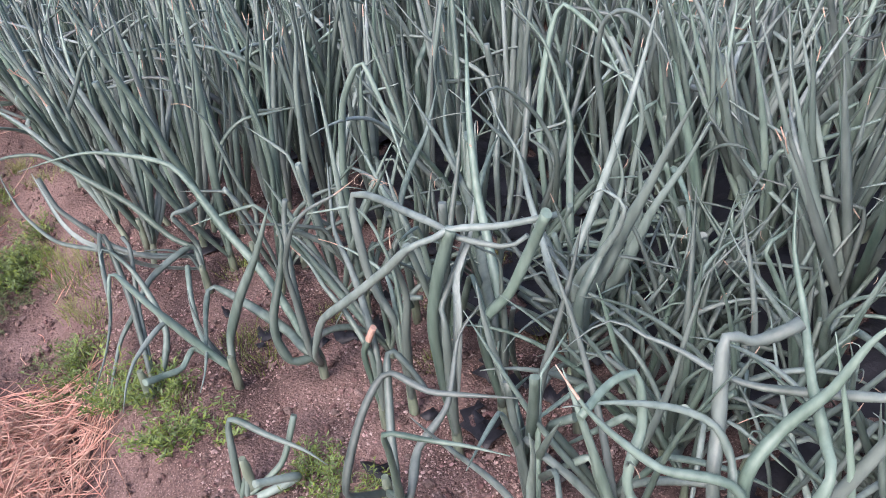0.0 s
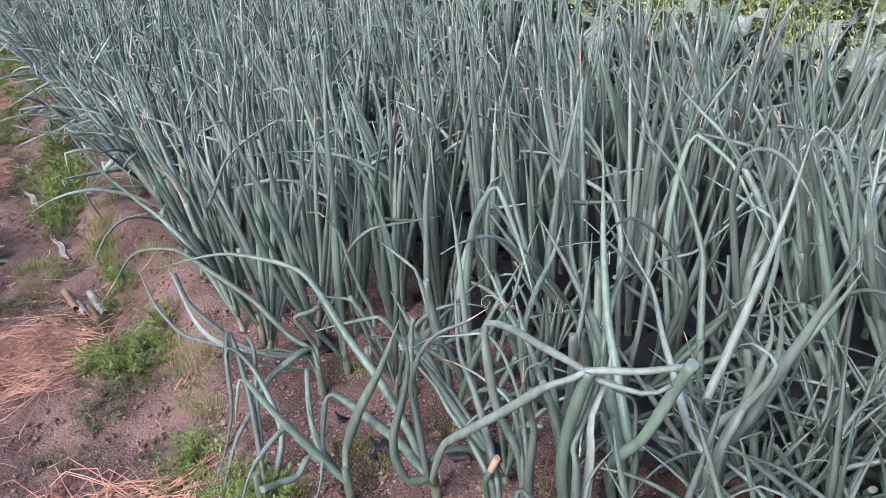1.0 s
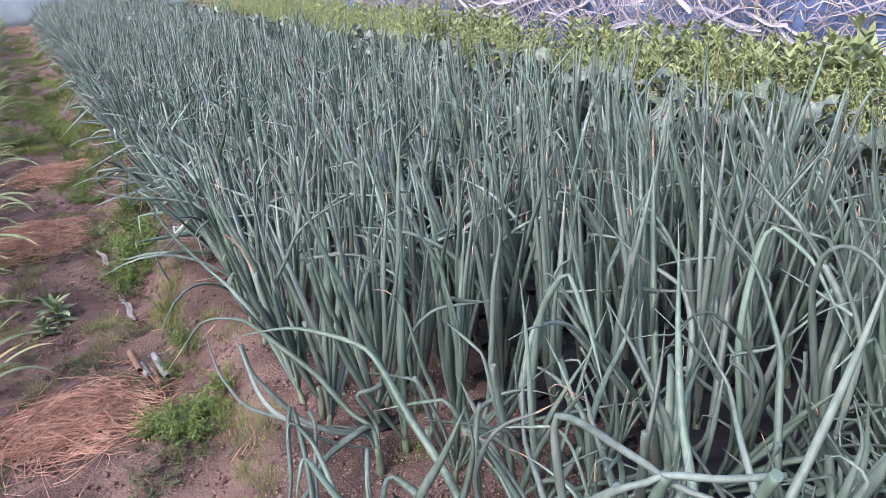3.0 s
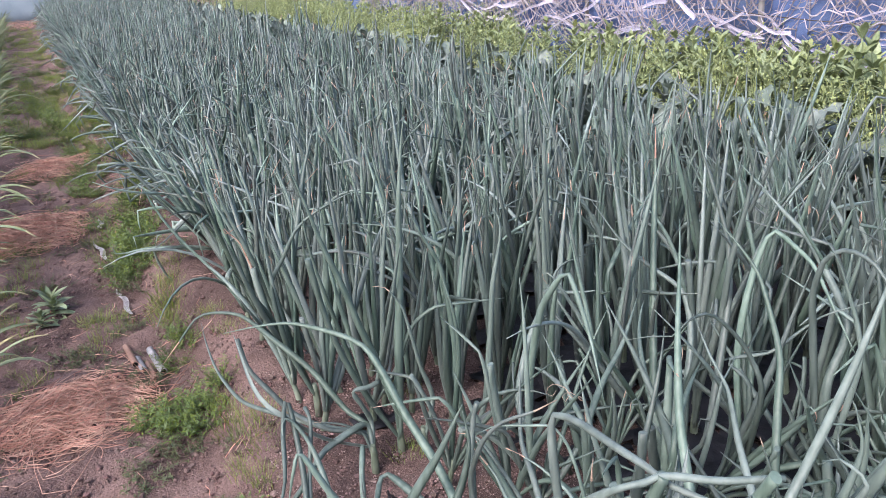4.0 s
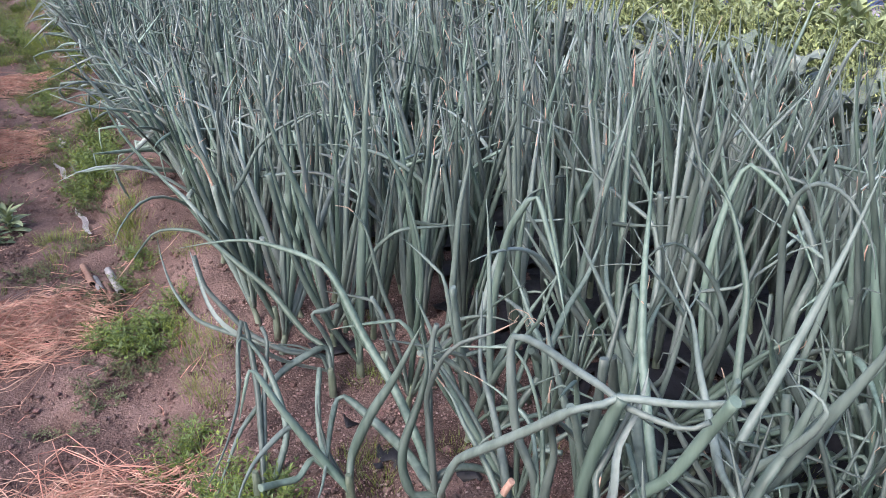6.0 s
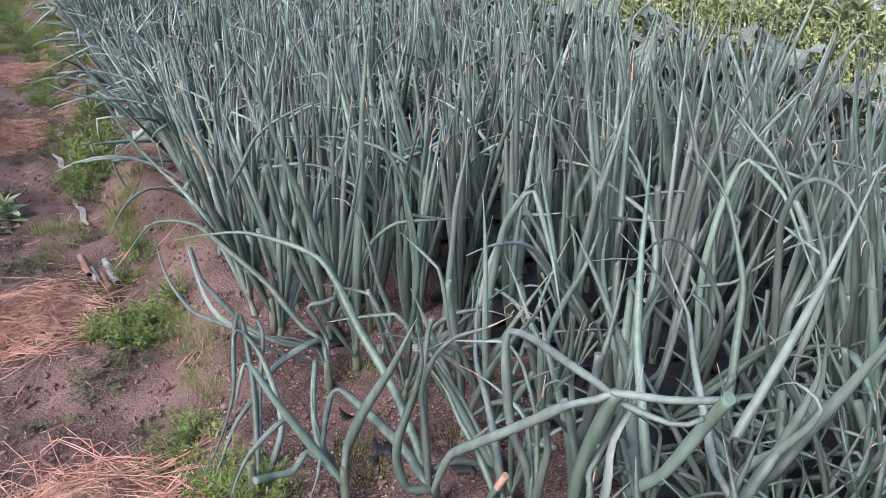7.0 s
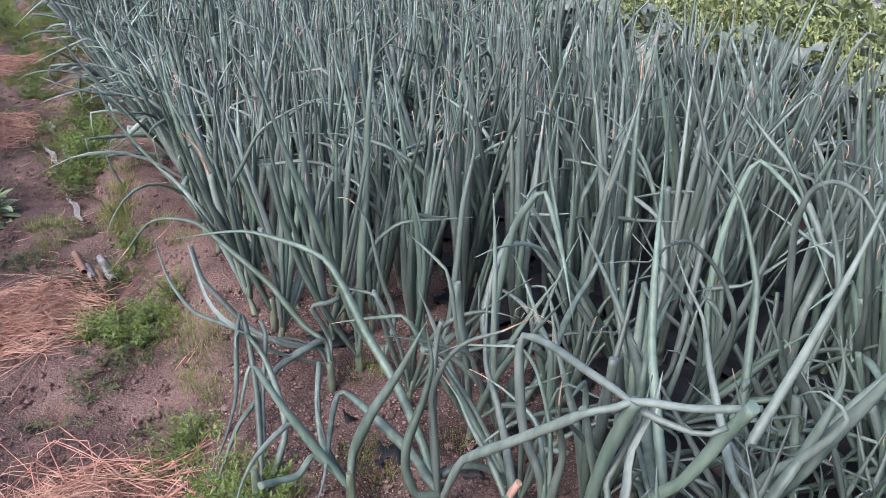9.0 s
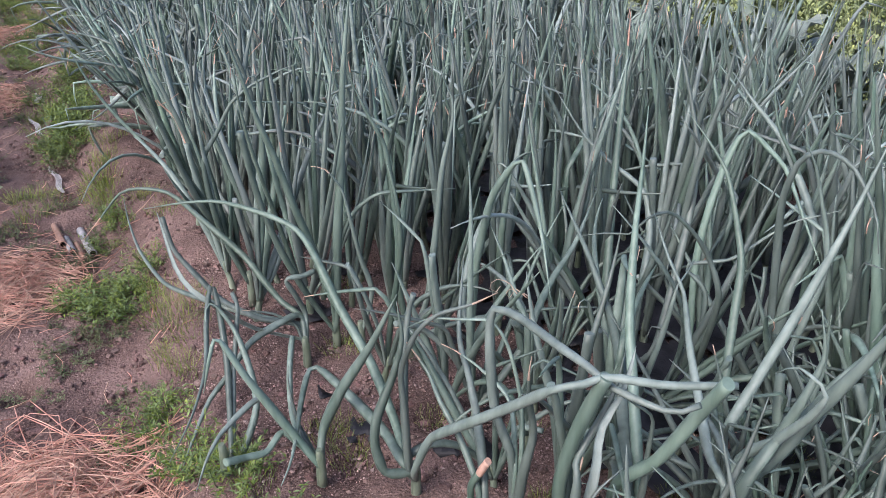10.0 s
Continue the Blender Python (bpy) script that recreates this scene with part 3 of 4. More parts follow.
part("collapsed_leaf", mesh_of("collapsed_leaf", v, f, [M_PALE], ix), withered, "pale flattened leaf")
hero_onion(0.87, 1.39, [
    (0.0060, 0.0, 2.00, [(0.87, 1.36, 0.39), (0.87, 1.36, 0.46), (0.87, 1.36, 0.53), (0.84, 1.37, 0.56), (0.81, 1.37, 0.59)]),
    (0.0108, 0.8, 2.00, [(0.84, 1.39, 0.38), (0.87, 1.34, 0.47), (0.89, 1.30, 0.57), (0.89, 1.26, 0.65)]),
    (0.0125, 0.0, 2.00, [(0.88, 1.40, 0.35), (0.94, 1.50, 0.39), (1.01, 1.61, 0.44), (1.05, 1.71, 0.48), (1.07, 1.81, 0.54), (1.09, 1.94, 0.61)]),
    (0.0085, 0.0, 2.00, [(0.90, 1.40, 0.34), (0.95, 1.49, 0.44), (0.99, 1.57, 0.54), (1.04, 1.64, 0.66), (1.10, 1.71, 0.75), (1.14, 1.76, 0.83)]),
])
hero_onion(0.96, 1.28, [
    (0.0085, 0.0, 2.00, [(0.95, 1.28, 0.42), (0.97, 1.34, 0.44), (1.01, 1.41, 0.47), (1.05, 1.49, 0.52), (1.09, 1.56, 0.57), (1.10, 1.62, 0.61), (1.12, 1.69, 0.66)]),
    (0.0085, 0.0, 2.00, [(0.97, 1.29, 0.41), (1.02, 1.35, 0.41), (1.06, 1.44, 0.41), (1.10, 1.51, 0.41), (1.11, 1.59, 0.41)]),
    (0.0110, 0.0, 2.00, [(0.94, 1.25, 0.45), (0.99, 1.25, 0.53), (1.01, 1.24, 0.60), (1.03, 1.24, 0.66), (1.03, 1.26, 0.72)]),
    (0.0085, 0.0, 2.00, [(0.98, 1.30, 0.44), (0.99, 1.25, 0.53), (0.99, 1.21, 0.60), (0.98, 1.19, 0.65), (0.98, 1.21, 0.66), (0.98, 1.24, 0.66), (0.97, 1.26, 0.64)]),
    (0.0125, 0.0, 2.00, [(0.98, 1.28, 0.42), (1.01, 1.26, 0.49), (1.03, 1.24, 0.56), (1.05, 1.21, 0.64), (1.07, 1.18, 0.73), (1.08, 1.15, 0.80)]),
])
hero_onion(1.13, 1.46, [
    (0.0088, 0.0, 2.00, [(1.07, 1.41, 0.37), (1.14, 1.42, 0.47), (1.19, 1.42, 0.56), (1.24, 1.42, 0.66), (1.28, 1.42, 0.75), (1.32, 1.42, 0.86)]),
    (0.0085, 0.0, 2.00, [(1.18, 1.52, 0.39), (1.23, 1.57, 0.47), (1.28, 1.62, 0.55), (1.30, 1.67, 0.62), (1.31, 1.72, 0.69), (1.30, 1.77, 0.74), (1.29, 1.82, 0.78)]),
])
hero_onion(0.94, 2.03, [
    (0.0085, 0.0, 2.00, [(0.91, 1.98, 0.27), (0.92, 1.98, 0.45), (0.93, 1.94, 0.62), (0.95, 1.90, 0.70), (0.96, 1.88, 0.72), (0.96, 1.84, 0.67), (0.96, 1.80, 0.60), (0.94, 1.73, 0.51)]),
    (0.0090, 0.0, 2.00, [(0.92, 1.98, 0.27), (0.93, 2.06, 0.33), (1.00, 2.13, 0.43), (1.07, 2.17, 0.50), (1.14, 2.20, 0.58), (1.22, 2.19, 0.60)]),
])
hero_onion(1.31, 1.73, [
    (0.0065, 0.0, 2.00, [(1.26, 1.64, 0.46), (1.24, 1.66, 0.55), (1.20, 1.67, 0.61), (1.16, 1.69, 0.65), (1.11, 1.69, 0.65), (1.08, 1.70, 0.62), (1.05, 1.72, 0.62), (1.01, 1.75, 0.61)]),
    (0.0090, 0.0, 2.00, [(1.37, 1.82, 0.41), (1.40, 1.84, 0.53), (1.44, 1.85, 0.64), (1.47, 1.84, 0.71), (1.48, 1.79, 0.69), (1.48, 1.73, 0.66), (1.46, 1.65, 0.59), (1.44, 1.57, 0.52)]),
    (0.0055, 0.0, 2.00, [(1.31, 1.72, 0.42), (1.29, 1.77, 0.47), (1.35, 1.71, 0.50), (1.40, 1.68, 0.55), (1.43, 1.65, 0.59), (1.48, 1.59, 0.63)]),
])
hero_onion(1.41, 1.61, [
    (0.0080, 0.0, 2.00, [(1.40, 1.65, 0.56), (1.39, 1.65, 0.65), (1.39, 1.63, 0.73), (1.40, 1.59, 0.76), (1.40, 1.53, 0.75), (1.40, 1.47, 0.69), (1.39, 1.44, 0.63)]),
    (0.0070, 0.0, 2.00, [(1.43, 1.56, 0.50), (1.42, 1.56, 0.59), (1.40, 1.58, 0.68), (1.38, 1.59, 0.74), (1.35, 1.61, 0.80)]),
    (0.0100, 0.0, 2.00, [(1.42, 1.62, 0.44), (1.50, 1.65, 0.55), (1.52, 1.78, 0.69), (1.50, 1.86, 0.76), (1.49, 1.92, 0.81)]),
])
hero_onion(1.25, 1.85, [
    (0.0110, 0.0, 0.90, [(1.20, 1.89, 0.30), (1.26, 1.98, 0.44), (1.32, 2.06, 0.61), (1.37, 2.12, 0.77), (1.40, 2.16, 0.90)]),
    (0.0090, 0.0, 2.00, [(1.27, 1.87, 0.35), (1.33, 1.93, 0.46), (1.35, 1.99, 0.54), (1.31, 2.07, 0.59), (1.28, 2.14, 0.64), (1.25, 2.22, 0.73)]),
    (0.0090, 0.0, 2.00, [(1.27, 1.80, 0.27), (1.41, 1.90, 0.51), (1.46, 1.96, 0.64), (1.47, 2.03, 0.77), (1.47, 2.11, 0.91)]),
])
hero_onion(0.93, 1.77, [
    (0.0026, 0.0, 0.35, [(0.93, 1.78, 0.47), (0.90, 1.78, 0.50), (0.89, 1.79, 0.52), (0.87, 1.80, 0.53), (0.85, 1.80, 0.52), (0.86, 1.79, 0.51), (0.87, 1.79, 0.52)]),
    (0.0024, 0.0, 0.40, [(0.93, 1.77, 0.46), (0.90, 1.75, 0.51), (0.89, 1.77, 0.52), (0.87, 1.77, 0.52), (0.87, 1.76, 0.51), (0.88, 1.76, 0.52)]),
    (0.0075, 0.0, 2.00, [(0.92, 1.77, 0.42), (0.93, 1.83, 0.46), (0.94, 1.90, 0.51), (0.94, 1.96, 0.56)]),
    (0.0085, 0.0, 2.00, [(0.93, 1.77, 0.42), (1.00, 1.82, 0.48), (1.08, 1.86, 0.53), (1.16, 1.91, 0.61)]),
])
hero_onion(0.55, 2.90, [
    (0.0050, 0.0, 0.55, [(0.53, 2.90, 0.32), (0.51, 2.94, 0.46), (0.49, 2.97, 0.55), (0.46, 2.98, 0.59), (0.45, 2.98, 0.61), (0.45, 2.97, 0.59), (0.48, 2.97, 0.60), (0.51, 2.96, 0.62)]),
    (0.0090, 0.0, 2.00, [(0.55, 2.90, 0.32), (0.57, 3.00, 0.52), (0.55, 3.08, 0.71), (0.53, 3.13, 0.86)]),
    (0.0095, 0.0, 2.00, [(0.57, 2.89, 0.31), (0.67, 3.02, 0.51), (0.75, 3.11, 0.70), (0.83, 3.17, 0.86)]),
])
hero_onion(0.69, 1.53, [
    (0.0075, 0.8, 0.85, [(0.68, 1.54, 0.32), (0.69, 1.53, 0.36), (0.70, 1.52, 0.39)]),
    (0.0060, 0.0, 0.90, [(0.69, 1.53, 0.32), (0.69, 1.60, 0.38), (0.68, 1.65, 0.42), (0.68, 1.70, 0.45), (0.66, 1.74, 0.49)]),
    (0.0090, 0.0, 2.00, [(0.70, 1.53, 0.32), (0.74, 1.63, 0.37), (0.76, 1.70, 0.41), (0.78, 1.78, 0.45), (0.84, 1.88, 0.54)]),
])
hero_onion(0.59, 1.36, [
    (0.0085, 0.4, 2.00, [(0.56, 1.26, 0.28), (0.60, 1.32, 0.36), (0.65, 1.38, 0.45), (0.67, 1.36, 0.42), (0.68, 1.33, 0.38)]),
    (0.0075, 0.0, 2.00, [(0.56, 1.25, 0.29), (0.53, 1.19, 0.46), (0.52, 1.17, 0.52), (0.56, 1.13, 0.51), (0.59, 1.09, 0.51), (0.62, 1.04, 0.51)]),
    (0.0080, 0.0, 2.00, [(0.51, 1.34, 0.26), (0.57, 1.36, 0.37), (0.63, 1.36, 0.43), (0.66, 1.29, 0.42), (0.71, 1.23, 0.42), (0.75, 1.17, 0.43)]),
    (0.0080, 0.0, 2.00, [(0.57, 1.24, 0.29), (0.62, 1.28, 0.33), (0.69, 1.29, 0.37), (0.76, 1.34, 0.44), (0.81, 1.34, 0.48)]),
])
hero_onion(0.84, 0.85, [
    (0.0100, 0.7, 2.00, [(0.81, 0.88, 0.42), (0.85, 0.91, 0.50), (0.89, 0.94, 0.60), (0.92, 0.92, 0.59), (0.95, 0.90, 0.60), (0.97, 0.89, 0.61)]),
    (0.0080, 0.0, 2.00, [(0.82, 0.86, 0.43), (0.84, 0.88, 0.47), (0.84, 0.91, 0.51), (0.81, 0.95, 0.53), (0.75, 0.99, 0.55), (0.69, 1.02, 0.56)]),
    (0.0080, 0.0, 0.90, [(0.82, 0.85, 0.45), (0.76, 0.92, 0.48), (0.73, 0.97, 0.52), (0.71, 1.00, 0.56), (0.70, 1.04, 0.61)]),
    (0.0085, 0.0, 2.00, [(0.88, 0.78, 0.47), (0.92, 0.81, 0.50), (0.96, 0.86, 0.54), (1.01, 0.91, 0.59), (1.05, 0.96, 0.65), (1.09, 0.99, 0.71)]),
    (0.0105, 0.0, 2.00, [(0.84, 0.86, 0.44), (0.89, 0.85, 0.51), (0.93, 0.82, 0.57), (0.96, 0.80, 0.64), (0.98, 0.77, 0.69)]),
])
hero_onion(0.88, 0.86, [
    (0.0085, 0.3, 2.00, [(0.75, 0.96, 0.40), (0.79, 0.98, 0.49), (0.80, 1.00, 0.56), (0.76, 1.01, 0.56), (0.70, 1.00, 0.55)]),
    (0.0080, 0.0, 2.00, [(1.00, 0.75, 0.55), (0.99, 0.79, 0.54), (0.96, 0.86, 0.52), (0.93, 0.92, 0.51), (0.91, 0.96, 0.52), (0.90, 1.02, 0.53), (0.88, 1.06, 0.54), (0.87, 1.10, 0.55), (0.84, 1.12, 0.54), (0.80, 1.14, 0.51)]),
])
hero_onion(0.42, 1.57, [
    (0.0080, 0.0, 2.00, [(0.40, 1.58, 0.13), (0.41, 1.59, 0.20), (0.43, 1.61, 0.28), (0.47, 1.55, 0.26), (0.51, 1.49, 0.24), (0.53, 1.45, 0.22)]),
    (0.0065, 0.6, 2.00, [(0.40, 1.57, 0.13), (0.48, 1.55, 0.18), (0.53, 1.56, 0.26)]),
    (0.0080, 0.6, 2.00, [(0.41, 1.56, 0.13), (0.49, 1.50, 0.18), (0.41, 1.49, 0.23)]),
])

hero_onion(0.70, 2.28, [
    (0.0100, 0.0, 2.00, [(0.71, 2.28, 0.29), (0.72, 2.27, 0.46), (0.74, 2.27, 0.63), (0.75, 2.26, 0.80), (0.77, 2.26, 0.94), (0.78, 2.25, 1.01)]),
    (0.0070, 0.0, 2.00, [(0.70, 2.28, 0.32), (0.73, 2.27, 0.44), (0.76, 2.26, 0.50), (0.81, 2.24, 0.54), (0.89, 2.22, 0.54), (0.98, 2.19, 0.54)]),
    (0.0090, 0.7, 2.00, [(0.64, 2.30, 0.30), (0.59, 2.31, 0.43), (0.56, 2.32, 0.55), (0.54, 2.33, 0.70)]),
])
hero_onion(0.75, 2.24, [
    (0.0095, 0.0, 2.00, [(0.69, 2.26, 0.29), (0.66, 2.27, 0.42), (0.63, 2.28, 0.52), (0.60, 2.29, 0.64), (0.57, 2.30, 0.74), (0.55, 2.31, 0.83), (0.53, 2.32, 0.91), (0.52, 2.32, 0.95)]),
    (0.0065, 0.0, 0.90, [(0.78, 2.23, 0.30), (0.76, 2.24, 0.39), (0.74, 2.24, 0.50), (0.73, 2.25, 0.56), (0.70, 2.26, 0.61), (0.67, 2.27, 0.62)]),
])
hero_onion(0.85, 2.17, [
    (0.0085, 0.0, 2.00, [(0.83, 2.18, 0.31), (0.83, 2.18, 0.45), (0.82, 2.18, 0.58), (0.81, 2.19, 0.67), (0.78, 2.20, 0.74), (0.75, 2.22, 0.82)]),
    (0.0090, 0.0, 2.00, [(0.89, 2.16, 0.29), (0.91, 2.15, 0.47), (0.92, 2.14, 0.61), (0.94, 2.13, 0.72), (0.94, 2.13, 0.77), (0.93, 2.14, 0.80), (0.92, 2.14, 0.83)]),
])
hero_onion(0.57, 2.60, [
    (0.0075, 0.0, 2.00, [(0.52, 2.61, 0.33), (0.50, 2.61, 0.46), (0.50, 2.61, 0.55), (0.54, 2.61, 0.61), (0.58, 2.60, 0.68), (0.63, 2.59, 0.72), (0.70, 2.58, 0.75), (0.75, 2.56, 0.77)]),
])
hero_onion(1.36, 1.94, [
    (0.0095, 0.8, 2.00, [(1.36, 1.94, 0.32), (1.35, 1.95, 0.49), (1.34, 1.96, 0.63)]),
    (0.0090, 0.0, 2.00, [(1.37, 1.93, 0.32), (1.40, 1.91, 0.48), (1.41, 1.90, 0.62), (1.43, 1.88, 0.77), (1.44, 1.87, 0.90)]),
])
hero_onion(1.56, 1.68, [
    (0.0080, 0.0, 2.00, [(1.55, 1.68, 0.37), (1.55, 1.69, 0.50), (1.53, 1.71, 0.59), (1.51, 1.74, 0.67), (1.48, 1.77, 0.74), (1.47, 1.79, 0.82)]),
])
hero_onion(1.16, 1.44, [
    (0.0105, 0.0, 2.00, [(1.17, 1.42, 0.26), (1.20, 1.38, 0.36), (1.23, 1.35, 0.47), (1.27, 1.31, 0.57), (1.29, 1.28, 0.65)]),
    (0.0095, 0.0, 2.00, [(1.19, 1.40, 0.30), (1.21, 1.38, 0.40), (1.22, 1.37, 0.49), (1.21, 1.37, 0.60)]),
])

PLACES = [q for q in bed_places(0.66, 4.3, 0.148, 0.118) if math.hypot(q[0] - 0.2, q[1] - 0.6) > 0.72]
PLACES = [q for q in PLACES if min(math.hypot(q[0] - a, q[1] - b) for a, b in HEROES) > 0.085 and not (q[0] < 0.72 and q[1] < 2.10) and not (q[0] < 0.62 and q[1] < 2.3)]
PLACES += [(rnd(0.98, 1.75), rnd(0.72, 1.5)) for _ in range(26)]
NEAR = sorted(PLACES + [(0.54 + rnd(-0.03, 0.03), y + rnd(-0.03, 0.03)) for y in np.arange(2.52, 4.3, 0.19)], key=lambda q: q[1])
for x, y in NEAR[:300 - len(HEROES)]:
    s = plant_style(x, y)
    if len(makers[s]) < {"upright": 18, "flop": 16, "edge": 10, "droop": 6}[s]:
        plant = onion_thing(s)
        plant.matrix_basis = plant_pose(x, y, s)
        makers[s].append(plant)
    else:
        src = makers[s][int(rng.integers(len(makers[s])))]
        m = plant_pose(x, y, s)
        k = m.to_scale()[0] / src.scale[0]
        dup = copy_thing(src, Matrix.LocRotScale(m.translation, m.to_quaternion(), None))
        dup.scale = src.scale * k


def onion_mass(places):
    """Many plants in one mesh: a few low plants, turned and moved."""
    kinds = {s: [join([(a, b, [2] * len(c)) if q == 0 else (a, b, c) for q, (a, b, c) in enumerate((lambda st, lv: [st] + lv)(*onion_leaves(s, True)))]) for _ in range(18)] for s in ("upright", "edge", "droop")}
    vs, fs, ixs, at = [], [], [], 0
    for x, y in places:
        s = plant_style(x, y)
        v, f, ix = kinds[s][int(rng.integers(18))]
        m = np.array(plant_pose(x, y, s))
        vs.append(v @ m[:3, :3].T + m[:3, 3])
        fs.extend([tuple(k + at for k in q) for q in f])
        ixs.extend(ix)
        at += len(v)
    return np.concatenate(vs), fs, ixs


v, f, ix = onion_mass(NEAR[300 - len(HEROES):] + bed_places(4.3, 9.0, 0.17, 0.16) + bed_places(9.0, 25.0, 0.20, 0.19))
tagged(new("spring_onion_bed", mesh_of("spring_onion_bed", v, f, [M_ONION_FAR, M_DRY, M_STEM], ix)),
       "long dense bed of upright blue-green spring onions", "spring onions", kind="stuff")


# ---- straw heaps on the path ----
def straw_heap(x, y, rx, ry, h, count, turn, spread=0.9):
    out = []
    for i in range(count):
        a, q = rnd(0, 6.28), rnd(0, 1) ** 0.6
        cx, cy = rx * q * math.cos(a), ry * q * math.sin(a)
        top = h * (1 - q * q)
        d = radians(turn) + rng.normal(0, spread)
        ln = rnd(0.08, 0.28)
        z = top * rnd(0.2, 1.05) + 0.006
        bend = rng.normal(0, 0.11)
        pts = []
        for s in (-1, -0.4, 0.2, 1):
            px, py = cx + math.cos(d) * ln * s * 0.6 - math.sin(d) * bend * (1 - s * s), cy + math.sin(d) * ln * s * 0.6 + math.cos(d) * bend * (1 - s * s)
            e = (px / rx) ** 2 + (py / ry) ** 2
            lift = max(0.0, 1 - e) * h
            pts.append((px, py, float(soil_height(x + px, y + py)) + max(0.004, min(z, lift + 0.012) + rnd(-0.006, 0.022))))
        out.append(tube(spline(pts, 8), np.full(8, rnd(0.0008, 0.0015)), 4))
    v, f, ix = join(out)
    ob = new("straw_heap", mesh_of("straw_heap", v, f, [M_STRAW]))
    ob.location = (x, y, 0)
    return tagged(ob, "loose heap of dry orange-brown straw on the soil path", "straw", "straw heaps on the path", "stuff")


straw_heap(-0.09, 3.20, 0.22, 0.17, 0.06, 620, 8, 1.2)
straw_heap(-0.27, 5.42, 0.24, 0.30, 0.09, 700, 8)
straw_heap(-0.16, 7.05, 0.22, 0.30, 0.06, 260, 5)
straw_heap(0.02, 2.12, 0.19, 0.20, 0.07, 820, 24, 0.55)
straw_heap(-0.86, 25.0, 0.4, 0.9, 0.22, 200, 5)


# dry bits strewn between the heaps
out = []
for _ in range(420):
    x, y, d, ln = rnd(-0.5, 0.42), 2.5 + 6.5 * rnd(0, 1) ** 1.1, rnd(0, 6.28), rnd(0.02, 0.11)
    pts = [(x + ln * q * math.cos(d + 0.5 * q), y + ln * q * math.sin(d + 0.5 * q)) for q in (0, 0.5, 1)]
    out.append(tube([(a, b, float(soil_height(a, b)) + 0.012 + 0.004 * k) for k, (a, b) in enumerate(pts)], np.full(3, rnd(0.0006, 0.0013)), 4))
v, f, ix = join(out)
tagged(new("dry_litter", mesh_of("dry_litter", v, f, [M_STRAW])), "short dry stalks strewn over the soil path", "litter", kind="stuff")


# ---- weeds ----
def tuft(count, radius, height, size, spread=40, base=0.0):
    """A clump of thin sprays set with many small leaflets."""
    out = []
    for _ in range(count):
        a, q = rnd(0, 6.28), radius * rnd(0, 1) ** 0.6
        az = math.degrees(a) + rnd(-50, 50)
        ln = height * rnd(0.5, 1.15)
        line = stalk((q * math.cos(a), q * math.sin(a), base), az, rnd(5, spread), ln, rnd(0, 40), (), 6)
        out.append(tube(line, np.linspace(0.0012, 0.0005, 6), 3))
        for k in range(1, 6):
            for _ in range(3):
                d = rnd(0, 360)
                lf = stalk(line[k], d, rnd(35, 95), size * rnd(0.6, 1.3), rnd(0, 30), (), 3)
                out.append(strip(lf, size * rnd(0.08, 0.17)))
    return join(out)


def strip(line, w):
    """A tiny folded leaflet: six faces."""
    p = np.asarray(line)
    t = p[-1] - p[0]
    u = np.cross(t, (0.2, 0.1, 1.0))
    u = u / (np.linalg.norm(u) + 1e-9) * w
    mid = p[1]
    v = np.array([p[0], mid + u + (0, 0, w * 0.3), p[-1], mid - u + (0, 0, w * 0.3), mid - (0, 0, 0.0006)])
    return v, [(0, 4, 1), (1, 4, 2), (0, 3, 4), (3, 2, 4)], [0] * 4


def blades(count, radius, height, w):
    out = []
    for _ in range(count):
        a, q = rnd(0, 6.28), radius * rnd(0, 1) ** 0.6
        line = stalk((q * math.cos(a), q * math.sin(a), 0), math.degrees(a) + rnd(-70, 70), rnd(2, 28), height * rnd(0.45, 1.1), rnd(0, 45), (), 4)
        out.append(tube(line, np.linspace(w, w * 0.3, 4), 3))
    return join(out)


def scatter(name, kinds, m, label, category, places):
    """Many clumps that nobody could count, in one mesh."""
    vs, fs, at = [], [], 0
    for x, y, k in places:
        v, f, ix = kinds[int(rng.integers(len(kinds)))]
        t = np.array(pose(x, y, float(soil_height(x, y)) - 0.004, rnd(-6, 6), rnd(-6, 6), rnd(0, 360)))
        vs.append(k * v @ t[:3, :3].T + t[:3, 3])
        fs.extend([tuple(c + at for c in q) for q in f])
        at += len(v)
    return tagged(new(name, mesh_of(name, np.concatenate(vs), fs, [m])), label, category, kind="stuff")


